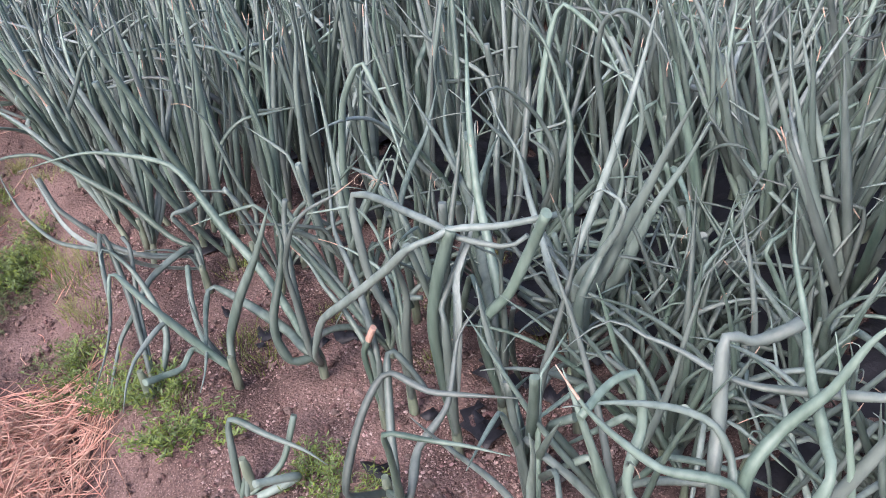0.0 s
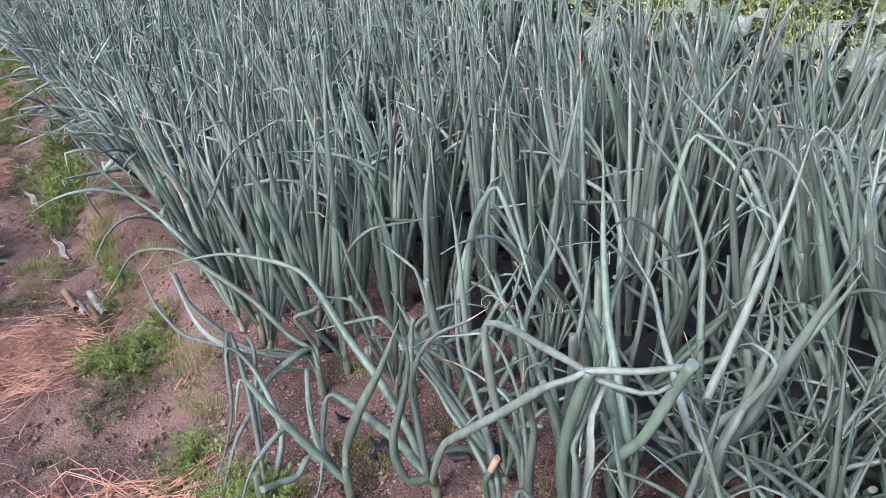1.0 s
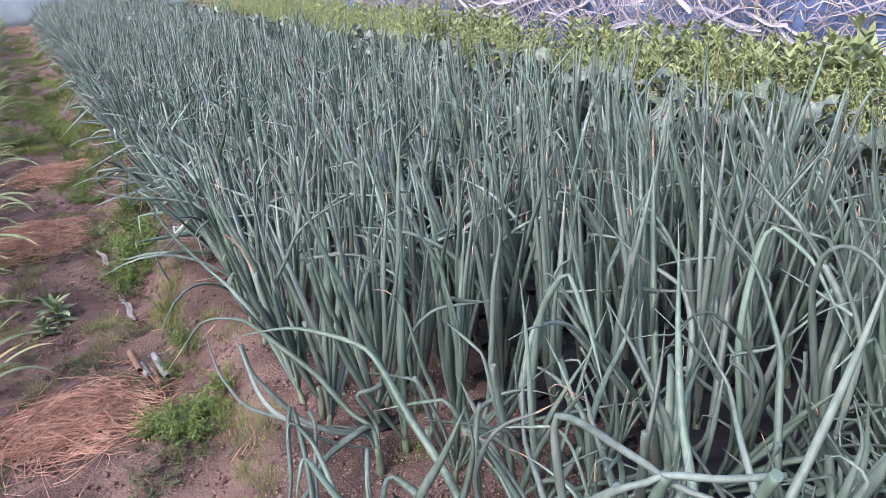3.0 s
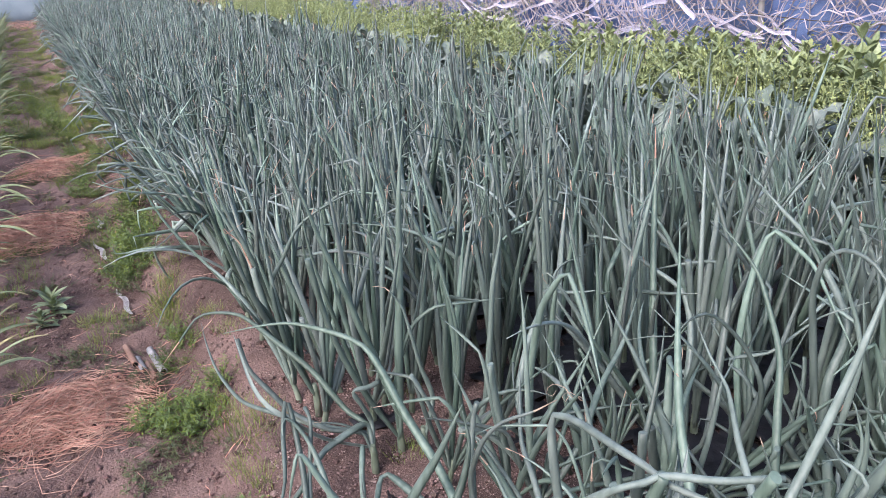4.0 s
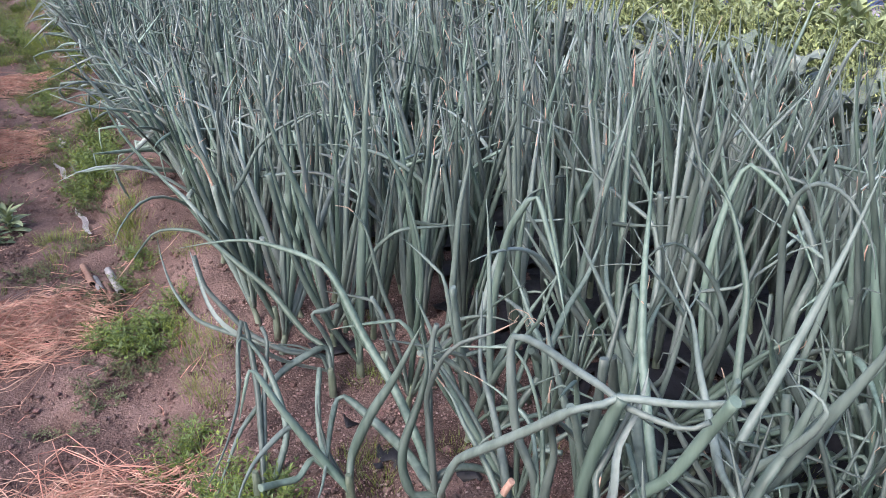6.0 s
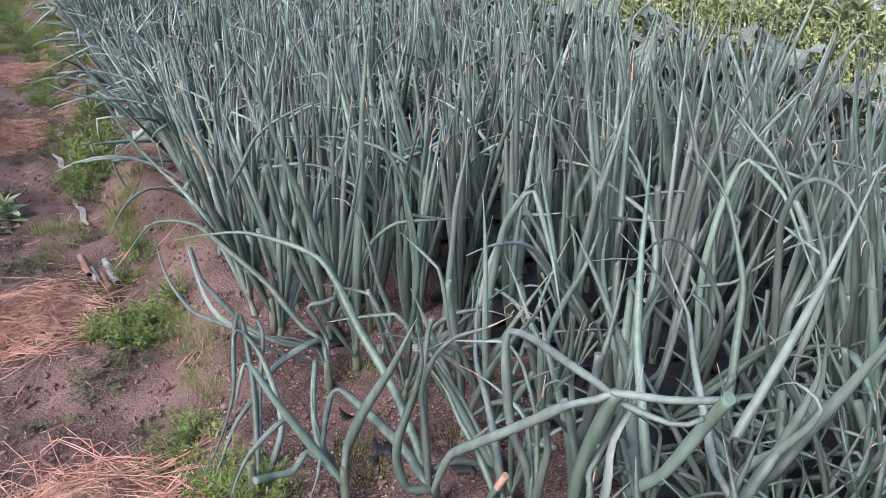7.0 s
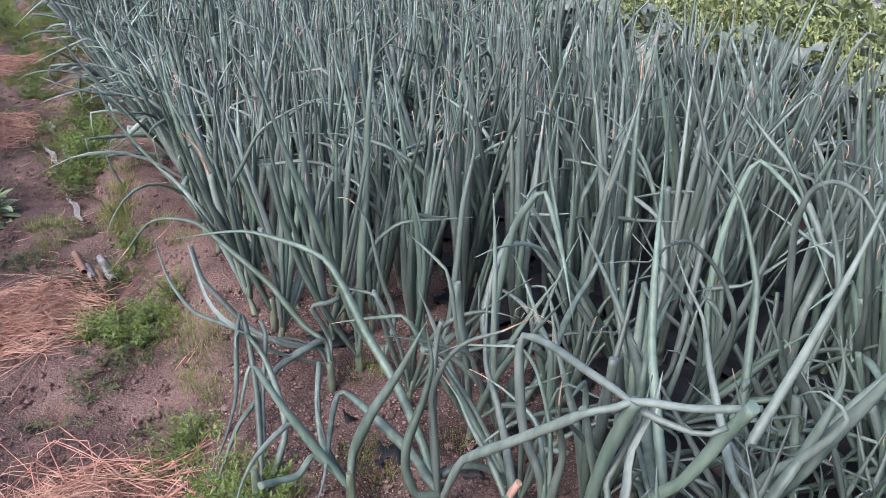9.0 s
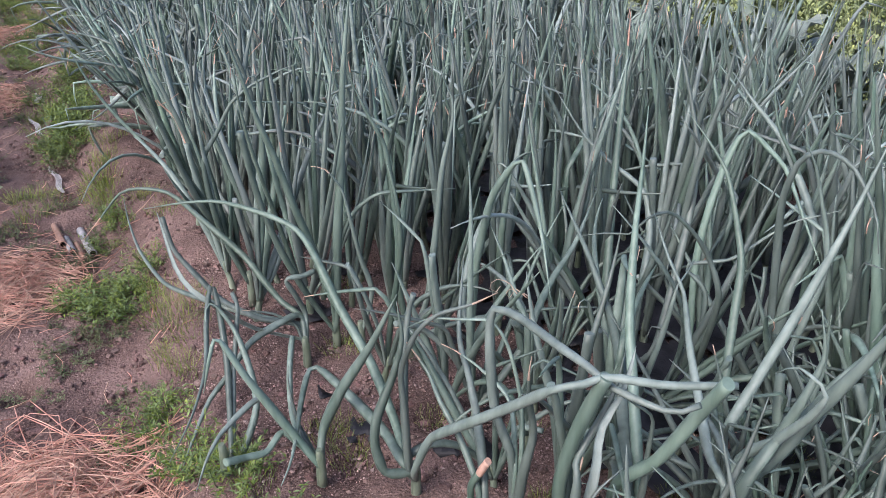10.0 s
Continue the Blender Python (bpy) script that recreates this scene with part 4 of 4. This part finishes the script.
feather = [tuft(34, 0.06, 0.085, 0.019, 60) for _ in range(4)]
places = [(0.16, 3.00, 1.0), (0.21, 2.93, 1.1), (0.26, 2.95, 1.1), (0.31, 2.98, 1.0), (0.36, 3.03, 0.9), (0.23, 3.04, 0.9), (0.11, 3.00, 0.7), (0.29, 2.88, 0.9), (-0.05, 3.24, 0.5), (-0.02, 3.20, 0.4),
          (0.26, 4.70, 1.2), (0.22, 4.85, 1.1), (0.30, 4.85, 1.2), (0.26, 5.10, 1.2), (0.32, 5.20, 1.2), (0.20, 4.60, 1.0), (0.10, 4.52, 0.9), (0.15, 4.62, 0.9), (0.28, 5.45, 1.2), (0.24, 4.50, 0.9),
          (0.26, 3.36, 0.9), (0.31, 3.45, 0.9), (0.29, 3.55, 0.8), (0.25, 2.33, 0.9), (0.29, 2.28, 0.8), (0.22, 2.26, 0.7), (0.34, 2.04, 0.9), (0.38, 1.98, 0.9), (0.30, 2.08, 0.8), (0.36, 1.84, 0.9), (0.42, 1.78, 0.8), (0.52, 1.52, 0.7), (0.56, 1.44, 0.7),
          (0.23, 4.76, 1.3), (0.26, 4.51, 1.3), (0.21, 4.34, 1.2), (0.16, 4.36, 1.1), (0.31, 4.80, 1.3), (0.28, 4.60, 1.3), (0.30, 4.95, 1.3), (0.24, 4.40, 1.2), (0.18, 4.48, 1.1)]
places += [(x + float(skew(y)), y, k) for x, y, k in [(rnd(0.12, 0.55), rnd(5.2, 9.0), rnd(0.7, 1.2)) for _ in range(46)]] + [(x + float(skew(y)), y, k) for x, y, k in [(rnd(-0.45, 0.45), rnd(8.5, 14), rnd(0.9, 1.6)) for _ in range(40)]]
scatter("leafy_weeds", feather, M_WEED, "low leafy green weeds growing along the path", "weeds", places)
fine = [blades(80, 0.060, 0.050, 0.0008) for _ in range(4)]
places = [(0.29, 3.84, 1.2), (0.33, 3.98, 1.2), (0.36, 4.14, 1.2), (0.30, 3.72, 0.9), (0.03, 3.90, 1.1), (0.08, 3.95, 1.0), (-0.02, 3.97, 1.0), (0.12, 3.84, 0.8), (0.38, 2.78, 1.2), (0.42, 2.68, 1.2), (0.36, 2.88, 1.0),
          (0.34, 2.45, 1.0), (0.37, 2.40, 0.9), (0.40, 2.52, 0.9), (0.33, 2.52, 0.8), (-0.28, 4.7, 1.2), (-0.34, 4.5, 1.2), (-0.25, 4.9, 1.2), (0.36, 1.84, 0.9), (0.40, 1.92, 0.8), (0.60, 1.9, 0.8), (0.57, 1.98, 0.8), (0.63, 2.0, 0.7), (0.45, 3.3, 1.0), (0.42, 3.5, 1.0),
          (0.30, 3.80, 1.4), (0.28, 3.67, 1.2), (0.33, 3.95, 1.5), (0.31, 3.88, 1.5), (0.27, 3.76, 1.2), (0.03, 3.77, 1.1), (-0.01, 3.69, 0.9), (-0.30, 4.12, 1.0), (-0.27, 3.98, 0.9), (0.34, 2.72, 1.0), (0.38, 2.62, 1.1), (0.12, 5.0, 1.2), (0.05, 4.8, 1.0)]
places += [(rnd(-0.45, 0.2), rnd(4.2, 8), rnd(0.6, 1.2)) for _ in range(40)] + [(x + float(skew(y)), y, k) for x, y, k in [(rnd(-0.5, 0.45), 8 + 17 * rnd(0, 1) ** 1.4, rnd(1.1, 1.9)) for _ in range(220)]]
places += [(rnd(0.2, 0.5) + float(skew(6)), rnd(5.0, 9.0), rnd(0.8, 1.4)) for _ in range(40)]
places += [(rnd(0.7, 2.2), rnd(1.0, 3.2), rnd(0.6, 0.9)) for _ in range(18)] + [(rnd(-0.4, -0.2), rnd(3.4, 4.4), rnd(0.5, 1.0)) for _ in range(8)]
scatter("fine_grass", fine, M_GRASS, "fuzzy yellow-green fine grass growing on the soil", "grass", places)
creep = [tuft(22, 0.08, 0.05, 0.016, 85) for _ in range(3)]
places = [(0.13, 2.84, 1.1), (0.20, 2.80, 1.1), (0.27, 2.84, 1.0), (0.11, 2.78, 0.9), (0.05, 3.36, 0.9), (0.15, 3.30, 1.0), (0.10, 3.28, 0.9), (-0.03, 3.55, 1.1), (-0.06, 3.66, 1.0), (0.24, 3.50, 1.1), (0.18, 2.22, 0.9), (0.09, 2.69, 0.4)]
places += [(rnd(-0.4, 0.4), rnd(2.4, 9), rnd(0.4, 1.1)) for _ in range(120)]
scatter("creeping_weeds", creep, M_GREYWEED, "sparse grey-green creeping weeds flat on the soil", "weeds", places)


def lance_weed(height, count, length, label, m=M_LANCE, flat=0):
    """An upright weed whose lance-shaped leaves stand round the stem, one mesh a leaf."""
    root = tagged(new("broadleaf_weed"), label, "weed", "broad-leaved weeds")
    line = stalk((0, 0, -0.02), rnd(0, 360), 2, height, 6, (), 8)
    v, f, ix = tube(line, np.linspace(0.006, 0.003, 8), 6)
    part("stem", mesh_of("stem", v, f, [m]), root)
    for i in range(count):
        s = (i + 0.5) / count
        p = line[min(7, int(1 + 6.99 * s))]
        az = i * 137.5 + rnd(-15, 15)
        ln = length * (1.1 - 0.55 * s) * rnd(0.8, 1.15)
        g = blade(stalk(p, az, 78 + flat - 52 * s + rnd(-10, 10), ln, rnd(15, 55), (), 7), ln * rnd(0.14, 0.20), 0.001, 0.25)
        v, f, ix = g
        part("leaf", mesh_of("leaf", v, f, [m], ix), root)
    return root


solo = lance_weed(0.10, 22, 0.13, "small pale green broad-leaved weed standing on the path", M_SOLO, 8)
solo.matrix_basis = pose(-0.15, 4.17, float(soil_height(-0.15, 4.17)))
solo.scale = (1.0, 1.0, 1.0)
twin = copy_thing(solo, pose(-0.20, 4.06, float(soil_height(-0.20, 4.06)), 0, 0, 70))
twin.scale = (0.6, 0.6, 0.6)

# ---- bits lying on the path ----
def lying_pipe(name, x, y, turn, length, r, m, label, category):
    root = tagged(new(name), label, category, "short pipes and canes on the path")
    z = float(soil_height(x, y)) + r * 0.8
    root.matrix_basis = pose(x, y, z, 0, 3, turn)
    n, k = 12, 14
    a = np.linspace(0, 2 * np.pi, k, endpoint=False)
    rows = [(-length / 2, r * 0.97), (-length / 2 + 0.003, r), (-length / 6, r * 1.02), (length / 6, r), (length / 2 - 0.003, r), (length / 2, r * 0.97), (length / 2, r * 0.78), (length / 2 - 0.05, r * 0.76),
            (-length / 2 + 0.05, r * 0.76), (-length / 2, r * 0.78)]
    v = np.array([(h, q * math.cos(t), q * math.sin(t)) for h, q in rows for t in a])
    f = [(i * k + j, i * k + (j + 1) % k, ((i + 1) % len(rows)) * k + (j + 1) % k, ((i + 1) % len(rows)) * k + j) for i in range(len(rows)) for j in range(k)]
    ix = [1 if 6 <= i <= 8 else 0 for i in range(len(rows)) for j in range(k)]
    part("tube", mesh_of("tube", v, f, [m, M_BORE_SHADE], ix), root)
    return root


lying_pipe("cane", 0.110, 3.54, 96, 0.20, 0.012, M_PIPE_RED, "short reddish weathered cane lying on the soil", "cane")
lying_pipe("plastic_pipe", 0.137, 3.455, 97, 0.13, 0.012, M_PIPE_GREY, "short grey plastic pipe lying on the soil", "pipe")
lying_pipe("cane", 0.166, 3.40, 95, 0.18, 0.011, M_PIPE_RED, "short reddish weathered cane lying on the soil", "cane")
lying_pipe("plastic_pipe", 0.192, 3.455, 96, 0.24, 0.014, M_PIPE_GREY, "short grey plastic pipe lying on the soil", "pipe")


def plastic_scrap(x, y, turn, length, width):
    line = [(length * (k / 7 - 0.5), 0.008 * math.sin(k * 1.3), 0.008 + 0.003 * math.sin(k * 2.1)) for k in range(8)]
    v, f, ix = blade(line, width, 0.0015, 0.12, (0, 1, 0), wave=0.08, shape="lance")
    ob = new("plastic_scrap", mesh_of("plastic_scrap", v, f, [M_SCRAP], ix))
    ob.matrix_basis = pose(x, y, float(soil_height(x, y)) + 0.008, 0, 0, turn)
    return tagged(ob, "crumpled grey-white plastic scrap lying on the soil", "plastic scrap", "plastic scraps on the path")


plastic_scrap(0.13, 4.10, 96, 0.34, 0.012)
plastic_scrap(0.075, 4.88, 98, 0.36, 0.013)
plastic_scrap(0.10, 5.35, 90, 0.2, 0.015)


# ---- garlic along the path's other side ----
def garlic_plant():
    root = tagged(new("garlic_plant"), "green garlic plant with long strap leaves and yellowed tips", "garlic", "garlic plants beside the path")
    v, f, ix = tube([(0, 0, -0.02), (0, 0, 0.06), (0.003, 0, 0.14)], [0.009, 0.008, 0.007], 8)
    part("stem", mesh_of("stem", v, f, [M_GARLIC]), root)
    for i in range(7):
        az = (0 if i % 2 else 180) + rnd(-40, 40)
        ln = rnd(0.36, 0.52)
        v, f, ix = blade(stalk((0, 0, 0.05 + 0.012 * i), az, 12 + rnd(0, 18), ln, rnd(25, 110), (), 14, power=2.0), rnd(0.016, 0.024), 0.0014, 0.35, dry_from=rnd(0.86, 0.98), shape="strap")
        part("leaf", mesh_of("leaf", v, f, [M_GARLIC, M_GARLIC_DRY], ix), root)
    return root


garlics = []
for i, y in enumerate(np.arange(2.95, 12.0, 0.20)):
    x = -0.48 + rnd(-0.05, 0.05) + float(skew(y))
    m = pose(x, float(y), float(soil_height(x, y)), rnd(-6, 6), rnd(-4, 12), rnd(-30, 30))
    if len(garlics) < 7:
        garlics.append(garlic_plant())
        garlics[-1].matrix_basis = m @ Matrix.Scale(1.35 if 4.0 < y < 4.2 else 1.0, 4)
    else:
        copy_thing(garlics[int(rng.integers(7))], m)


def garlic_mass():
    out = []
    for i in range(7):
        v, f, ix = blade(stalk((0, 0, 0.04 + 0.012 * i), (0 if i % 2 else 180) + rnd(-40, 40), 12 + rnd(0, 18), rnd(0.36, 0.52), rnd(25, 110), (), 7, power=2.0), rnd(0.015, 0.022), 0.0014, 0.35, shape="strap")
        out.append((v, f, [0] * len(f)))
    return join(out)


scatter("garlic_rows", [garlic_mass() for _ in range(5)], M_GARLIC, "rows of green garlic on the far side of the path", "garlic",
        [(x + rnd(-0.05, 0.05) + float(skew(y)), float(y), rnd(0.9, 1.1)) for x in (-0.74, -1.05, -1.4) for y in np.arange(4.0, 24, 0.30)]
        + [(-0.47 + rnd(-0.05, 0.05) + float(skew(y)), float(y), rnd(0.9, 1.1)) for y in np.arange(12.0, 24, 0.21)])


# ---- cabbages, flowering weeds and broad-leaved weeds beyond the bed ----
def cabbage():
    root = tagged(new("cabbage_plant"), "leafy grey-green cabbage plant with wavy round leaves", "cabbage", "cabbages beyond the onion bed")
    v, f, ix = tube([(0, 0, -0.02), (0.004, 0, 0.06), (0, 0.004, 0.18)], [0.014, 0.013, 0.011], 8)
    part("stem", mesh_of("stem", v, f, [M_BRASS]), root)
    for i in range(13):
        s = i / 12
        az = i * 137.5 + rnd(-12, 12)
        ln = rnd(0.15, 0.23) * (1 - 0.25 * s)
        v, f, ix = blade(stalk((0, 0, 0.05 + 0.17 * s), az, 58 - 36 * s + rnd(-8, 8), ln, rnd(20, 60), (), 11), ln * rnd(0.24, 0.32), 0.0015, rnd(0.05, 0.35), wave=0.3, shape="round")
        part("leaf", mesh_of("leaf", v, f, [M_BRASS], ix), root)
    return root


heads = []
for row, x0 in enumerate((2.62, 2.86, 3.10)):
    for y in np.arange(1.7 + 0.12 * row, 9.0, 0.31):
        x = x0 + rnd(-0.05, 0.05) + float(skew(y)) + 0.14 * float(1 - step(2.8, 3.3, y))
        m = pose(x, float(y) + rnd(-0.05, 0.05), float(soil_height(x, y, False)), rnd(-6, 6), rnd(-6, 6), rnd(0, 360))
        if len(heads) < 6:
            heads.append(cabbage())
            heads[-1].matrix_basis = m @ Matrix.Scale(1.3, 4)
        else:
            dup = copy_thing(heads[int(rng.integers(6))], m)
            dup.scale = [rnd(1.15, 1.5)] * 3


def cabbage_mass():
    out = []
    for i in range(12):
        q = i / 11
        ln = rnd(0.16, 0.24) * (1 - 0.25 * q)
        out.append(blade(stalk((0, 0, 0.02 + 0.14 * q), i * 137.5, 52 - 40 * q + rnd(-8, 8), ln, rnd(20, 60), (), 6), ln * rnd(0.24, 0.32), 0.0015, rnd(0.05, 0.35), wave=0.3, shape="round"))
    return join(out)


scatter("cabbages", [cabbage_mass() for _ in range(4)], M_BRASS_FAR, "rows of grey-green cabbages farther along", "cabbages",
        [(x + rnd(-0.05, 0.05) + float(skew(y)), float(y), rnd(1.2, 1.6)) for x in (2.62, 2.86, 3.10) for y in np.arange(9.1, 24, 0.34)])


def flower_spray(count, height):
    out = []
    for _ in range(count):
        a, q = rnd(0, 6.28), 0.09 * rnd(0, 1) ** 0.6
        line = stalk((q * math.cos(a), q * math.sin(a), 0), math.degrees(a), rnd(2, 20), height * rnd(0.7, 1.15), rnd(0, 18), (), 8)
        out.append(tube(line, np.linspace(0.002, 0.0008, 8), 3))
        for k in range(2, 8):
            for _ in range(6):
                out.append(strip(stalk(line[k] + rng.normal(0, 0.012, 3), rnd(0, 360), rnd(10, 90), rnd(0.010, 0.026), 0, (), 3), rnd(0.003, 0.007)))
    return join(out)


sprays = [flower_spray(16, 0.64) for _ in range(4)]
places = [(rnd(2.85, 3.6), rnd(2.2, 7.0), rnd(0.7, 1.0)) for _ in range(60)] + [(rnd(2.8, 3.9), rnd(7, 20), rnd(0.8, 1.1)) for _ in range(130)]
scatter("flowering_weeds", sprays, M_FLOWER, "pale yellow-green flowering weeds among the cabbages", "weeds", places)
lances, spots = [], []
for i in range(430):
    y = rnd(2.3, 5.2) if i < 215 else rnd(5.2, 9.0) if i < 320 else rnd(9.0, 18)
    spots.append((3.34 + (y - 2.6) * 0.02 + rnd(-0.05, 0.78), y))
for x, y in sorted(spots, key=lambda q: q[1])[:90]:
    m = pose(x, y, float(soil_height(x, y, False)), rnd(-8, 8), rnd(-8, 8), rnd(0, 360))
    if len(lances) < 8:
        lances.append(lance_weed(rnd(0.40, 0.56), 38, 0.135, "tall bright green broad-leaved weed in front of the net fence"))
        lances[-1].matrix_basis = m
    else:
        dup = copy_thing(lances[int(rng.integers(8))], m)
        dup.scale = [rnd(0.95, 1.35)] * 3


def lance_mass():
    line = stalk((0, 0, -0.02), rnd(0, 360), 2, rnd(0.40, 0.52), 6, (), 8)
    out = [tube(line, np.linspace(0.006, 0.003, 8), 5)]
    for i in range(30):
        q = (i + 0.5) / 30
        ln = 0.14 * (1.1 - 0.55 * q) * rnd(0.8, 1.15)
        out.append(blade(stalk(line[min(7, int(1 + 6.99 * q))], i * 137.5 + rnd(-15, 15), 78 - 52 * q + rnd(-10, 10), ln, rnd(15, 55), (), 5), ln * rnd(0.14, 0.20), 0.001, 0.25))
    return join(out)


scatter("broadleaf_weeds", [lance_mass() for _ in range(4)], M_LANCE_FAR, "bright green broad-leaved weeds farther along the fence", "weeds",
        [(x, y, rnd(0.8, 1.2)) for x, y in sorted(spots, key=lambda q: q[1])[90:]])

# ---- net fence with dry vines ----
FENCE_A, FENCE_D = np.array((4.25, 3.30, 0.0)), np.array((math.sin(radians(2)), math.cos(radians(2)), 0.0))


def fence_at(s, z, out=0.0):
    return FENCE_A + FENCE_D * s + np.array((-FENCE_D[1], FENCE_D[0], 0)) * out + (0, 0, z)


def net_sheet(s0, s1, z1):
    ns, nz = int((s1 - s0) / 0.08), 16
    v = [fence_at(s0 + (s1 - s0) * i / ns, z1 * k / nz + 0.05, 0.05 * math.sin(i * 0.7 + k * 0.5) + 0.03 * math.sin(i * 0.23 - k * 0.9) - 0.12 * math.exp(-k * 0.4)) for i in range(ns + 1) for k in range(nz + 1)]
    f = [(i * (nz + 1) + k, (i + 1) * (nz + 1) + k, (i + 1) * (nz + 1) + k + 1, i * (nz + 1) + k + 1) for i in range(ns) for k in range(nz)]
    return v, f


fence = tagged(new("net_fence"), "blue net fence on grey posts hung with dry vines", "fence")
v, f = net_sheet(-1.6, 14.0, 1.5)
net = part("net", mesh_of("net", v, f, [M_NET]), fence, "sagging blue garden net")
net.modifiers.new("thickness", "SOLIDIFY").thickness = 0.003
for s in (-0.7, 1.34, 3.4, 5.4, 7.4, 9.4, 11.4, 13.4):
    p = fence_at(s, 0, 0.07)
    v, f, ix = tube([p + (0, 0, -0.1), p + (0, 0, 0.8), p + (0.01, 0, 1.7)], [0.019, 0.019, 0.018], 10)
    part("post", mesh_of("post", v, f, [M_POST]), fence)
for z, sag in ((0.78, 0.03), (1.15, 0.03)):
    line = [fence_at(s, z - sag * math.sin(math.pi * ((s + 0.25) % 1.97) / 1.97), 0.095) for s in np.linspace(-1.6, 14, 90)]
    v, f, ix = tube(line, np.full(90, 0.003), 4)
    part("wire", mesh_of("wire", v, f, [M_WIRE]), fence)
out = []
for _ in range(2300):
    s, z, d = rnd(-1.4, 10), rnd(0.4, 1.3), rnd(-1.3, 1.3)
    ln = rnd(0.15, 0.5)
    pts = [fence_at(s + ln * t * math.cos(d), max(0.1, z + ln * t * math.sin(d) + 0.05 * math.sin(5 * t + s)), 0.09 + 0.04 * math.sin(3 * t + z * 9)) for t in (0, 0.33, 0.66, 1)]
    out.append(tube(spline(pts, 8), np.full(8, rnd(0.0015, 0.005)), 4))
v, f, ix = join(out)
part("dry_vines", mesh_of("dry_vines", v, f, [M_VINE]), fence, "tangle of pale dry vines")
for _ in range(95):
    s, z, d = rnd(-1.4, 5.5), rnd(0.45, 0.95), rnd(-0.5, 0.5)
    ln = rnd(0.3, 0.9)
    line = [fence_at(s + ln * t * math.cos(d), max(0.12, z + ln * t * math.sin(d) + 0.015 * math.sin(6 * t + s * 3)), 0.13 + 0.03 * math.sin(4 * t + s)) for t in np.linspace(0, 1, 9)]
    v, f, ix = blade(line, 0.006 + 0.024 * rnd(0, 1) ** 2, 0.002, 0.4, (0, 0, 1), wave=0.15, shape="strap")
    part("torn_strip", mesh_of("torn_strip", v, f, [M_FILMWHITE], ix), fence, "torn pale plastic strip")

# ---- far end: a low blue net tunnel across the beds ----
tv, tf, nseg = [], [], 60
for i in range(nseg + 1):
    x = -14 + 30 * i / nseg
    for k in range(13):
        a = math.pi * k / 12
        tv.append((x, 29.5 - 1.0 * math.cos(a) + 0.05 * math.sin(i * 1.3 + k), -0.1 + 1.45 * math.sin(a) + 0.05 * math.sin(i * 2.1)))
for i in range(nseg):
    for k in range(12):
        tf.append((i * 13 + k, (i + 1) * 13 + k, (i + 1) * 13 + k + 1, i * 13 + k + 1))
tunnel = new("net_tunnel", mesh_of("net_tunnel", tv, tf, [M_TUNNEL]))
tunnel.modifiers.new("thickness", "SOLIDIFY").thickness = 0.004
tagged(tunnel, "low blue net tunnel across the far end of the beds", "net tunnel")
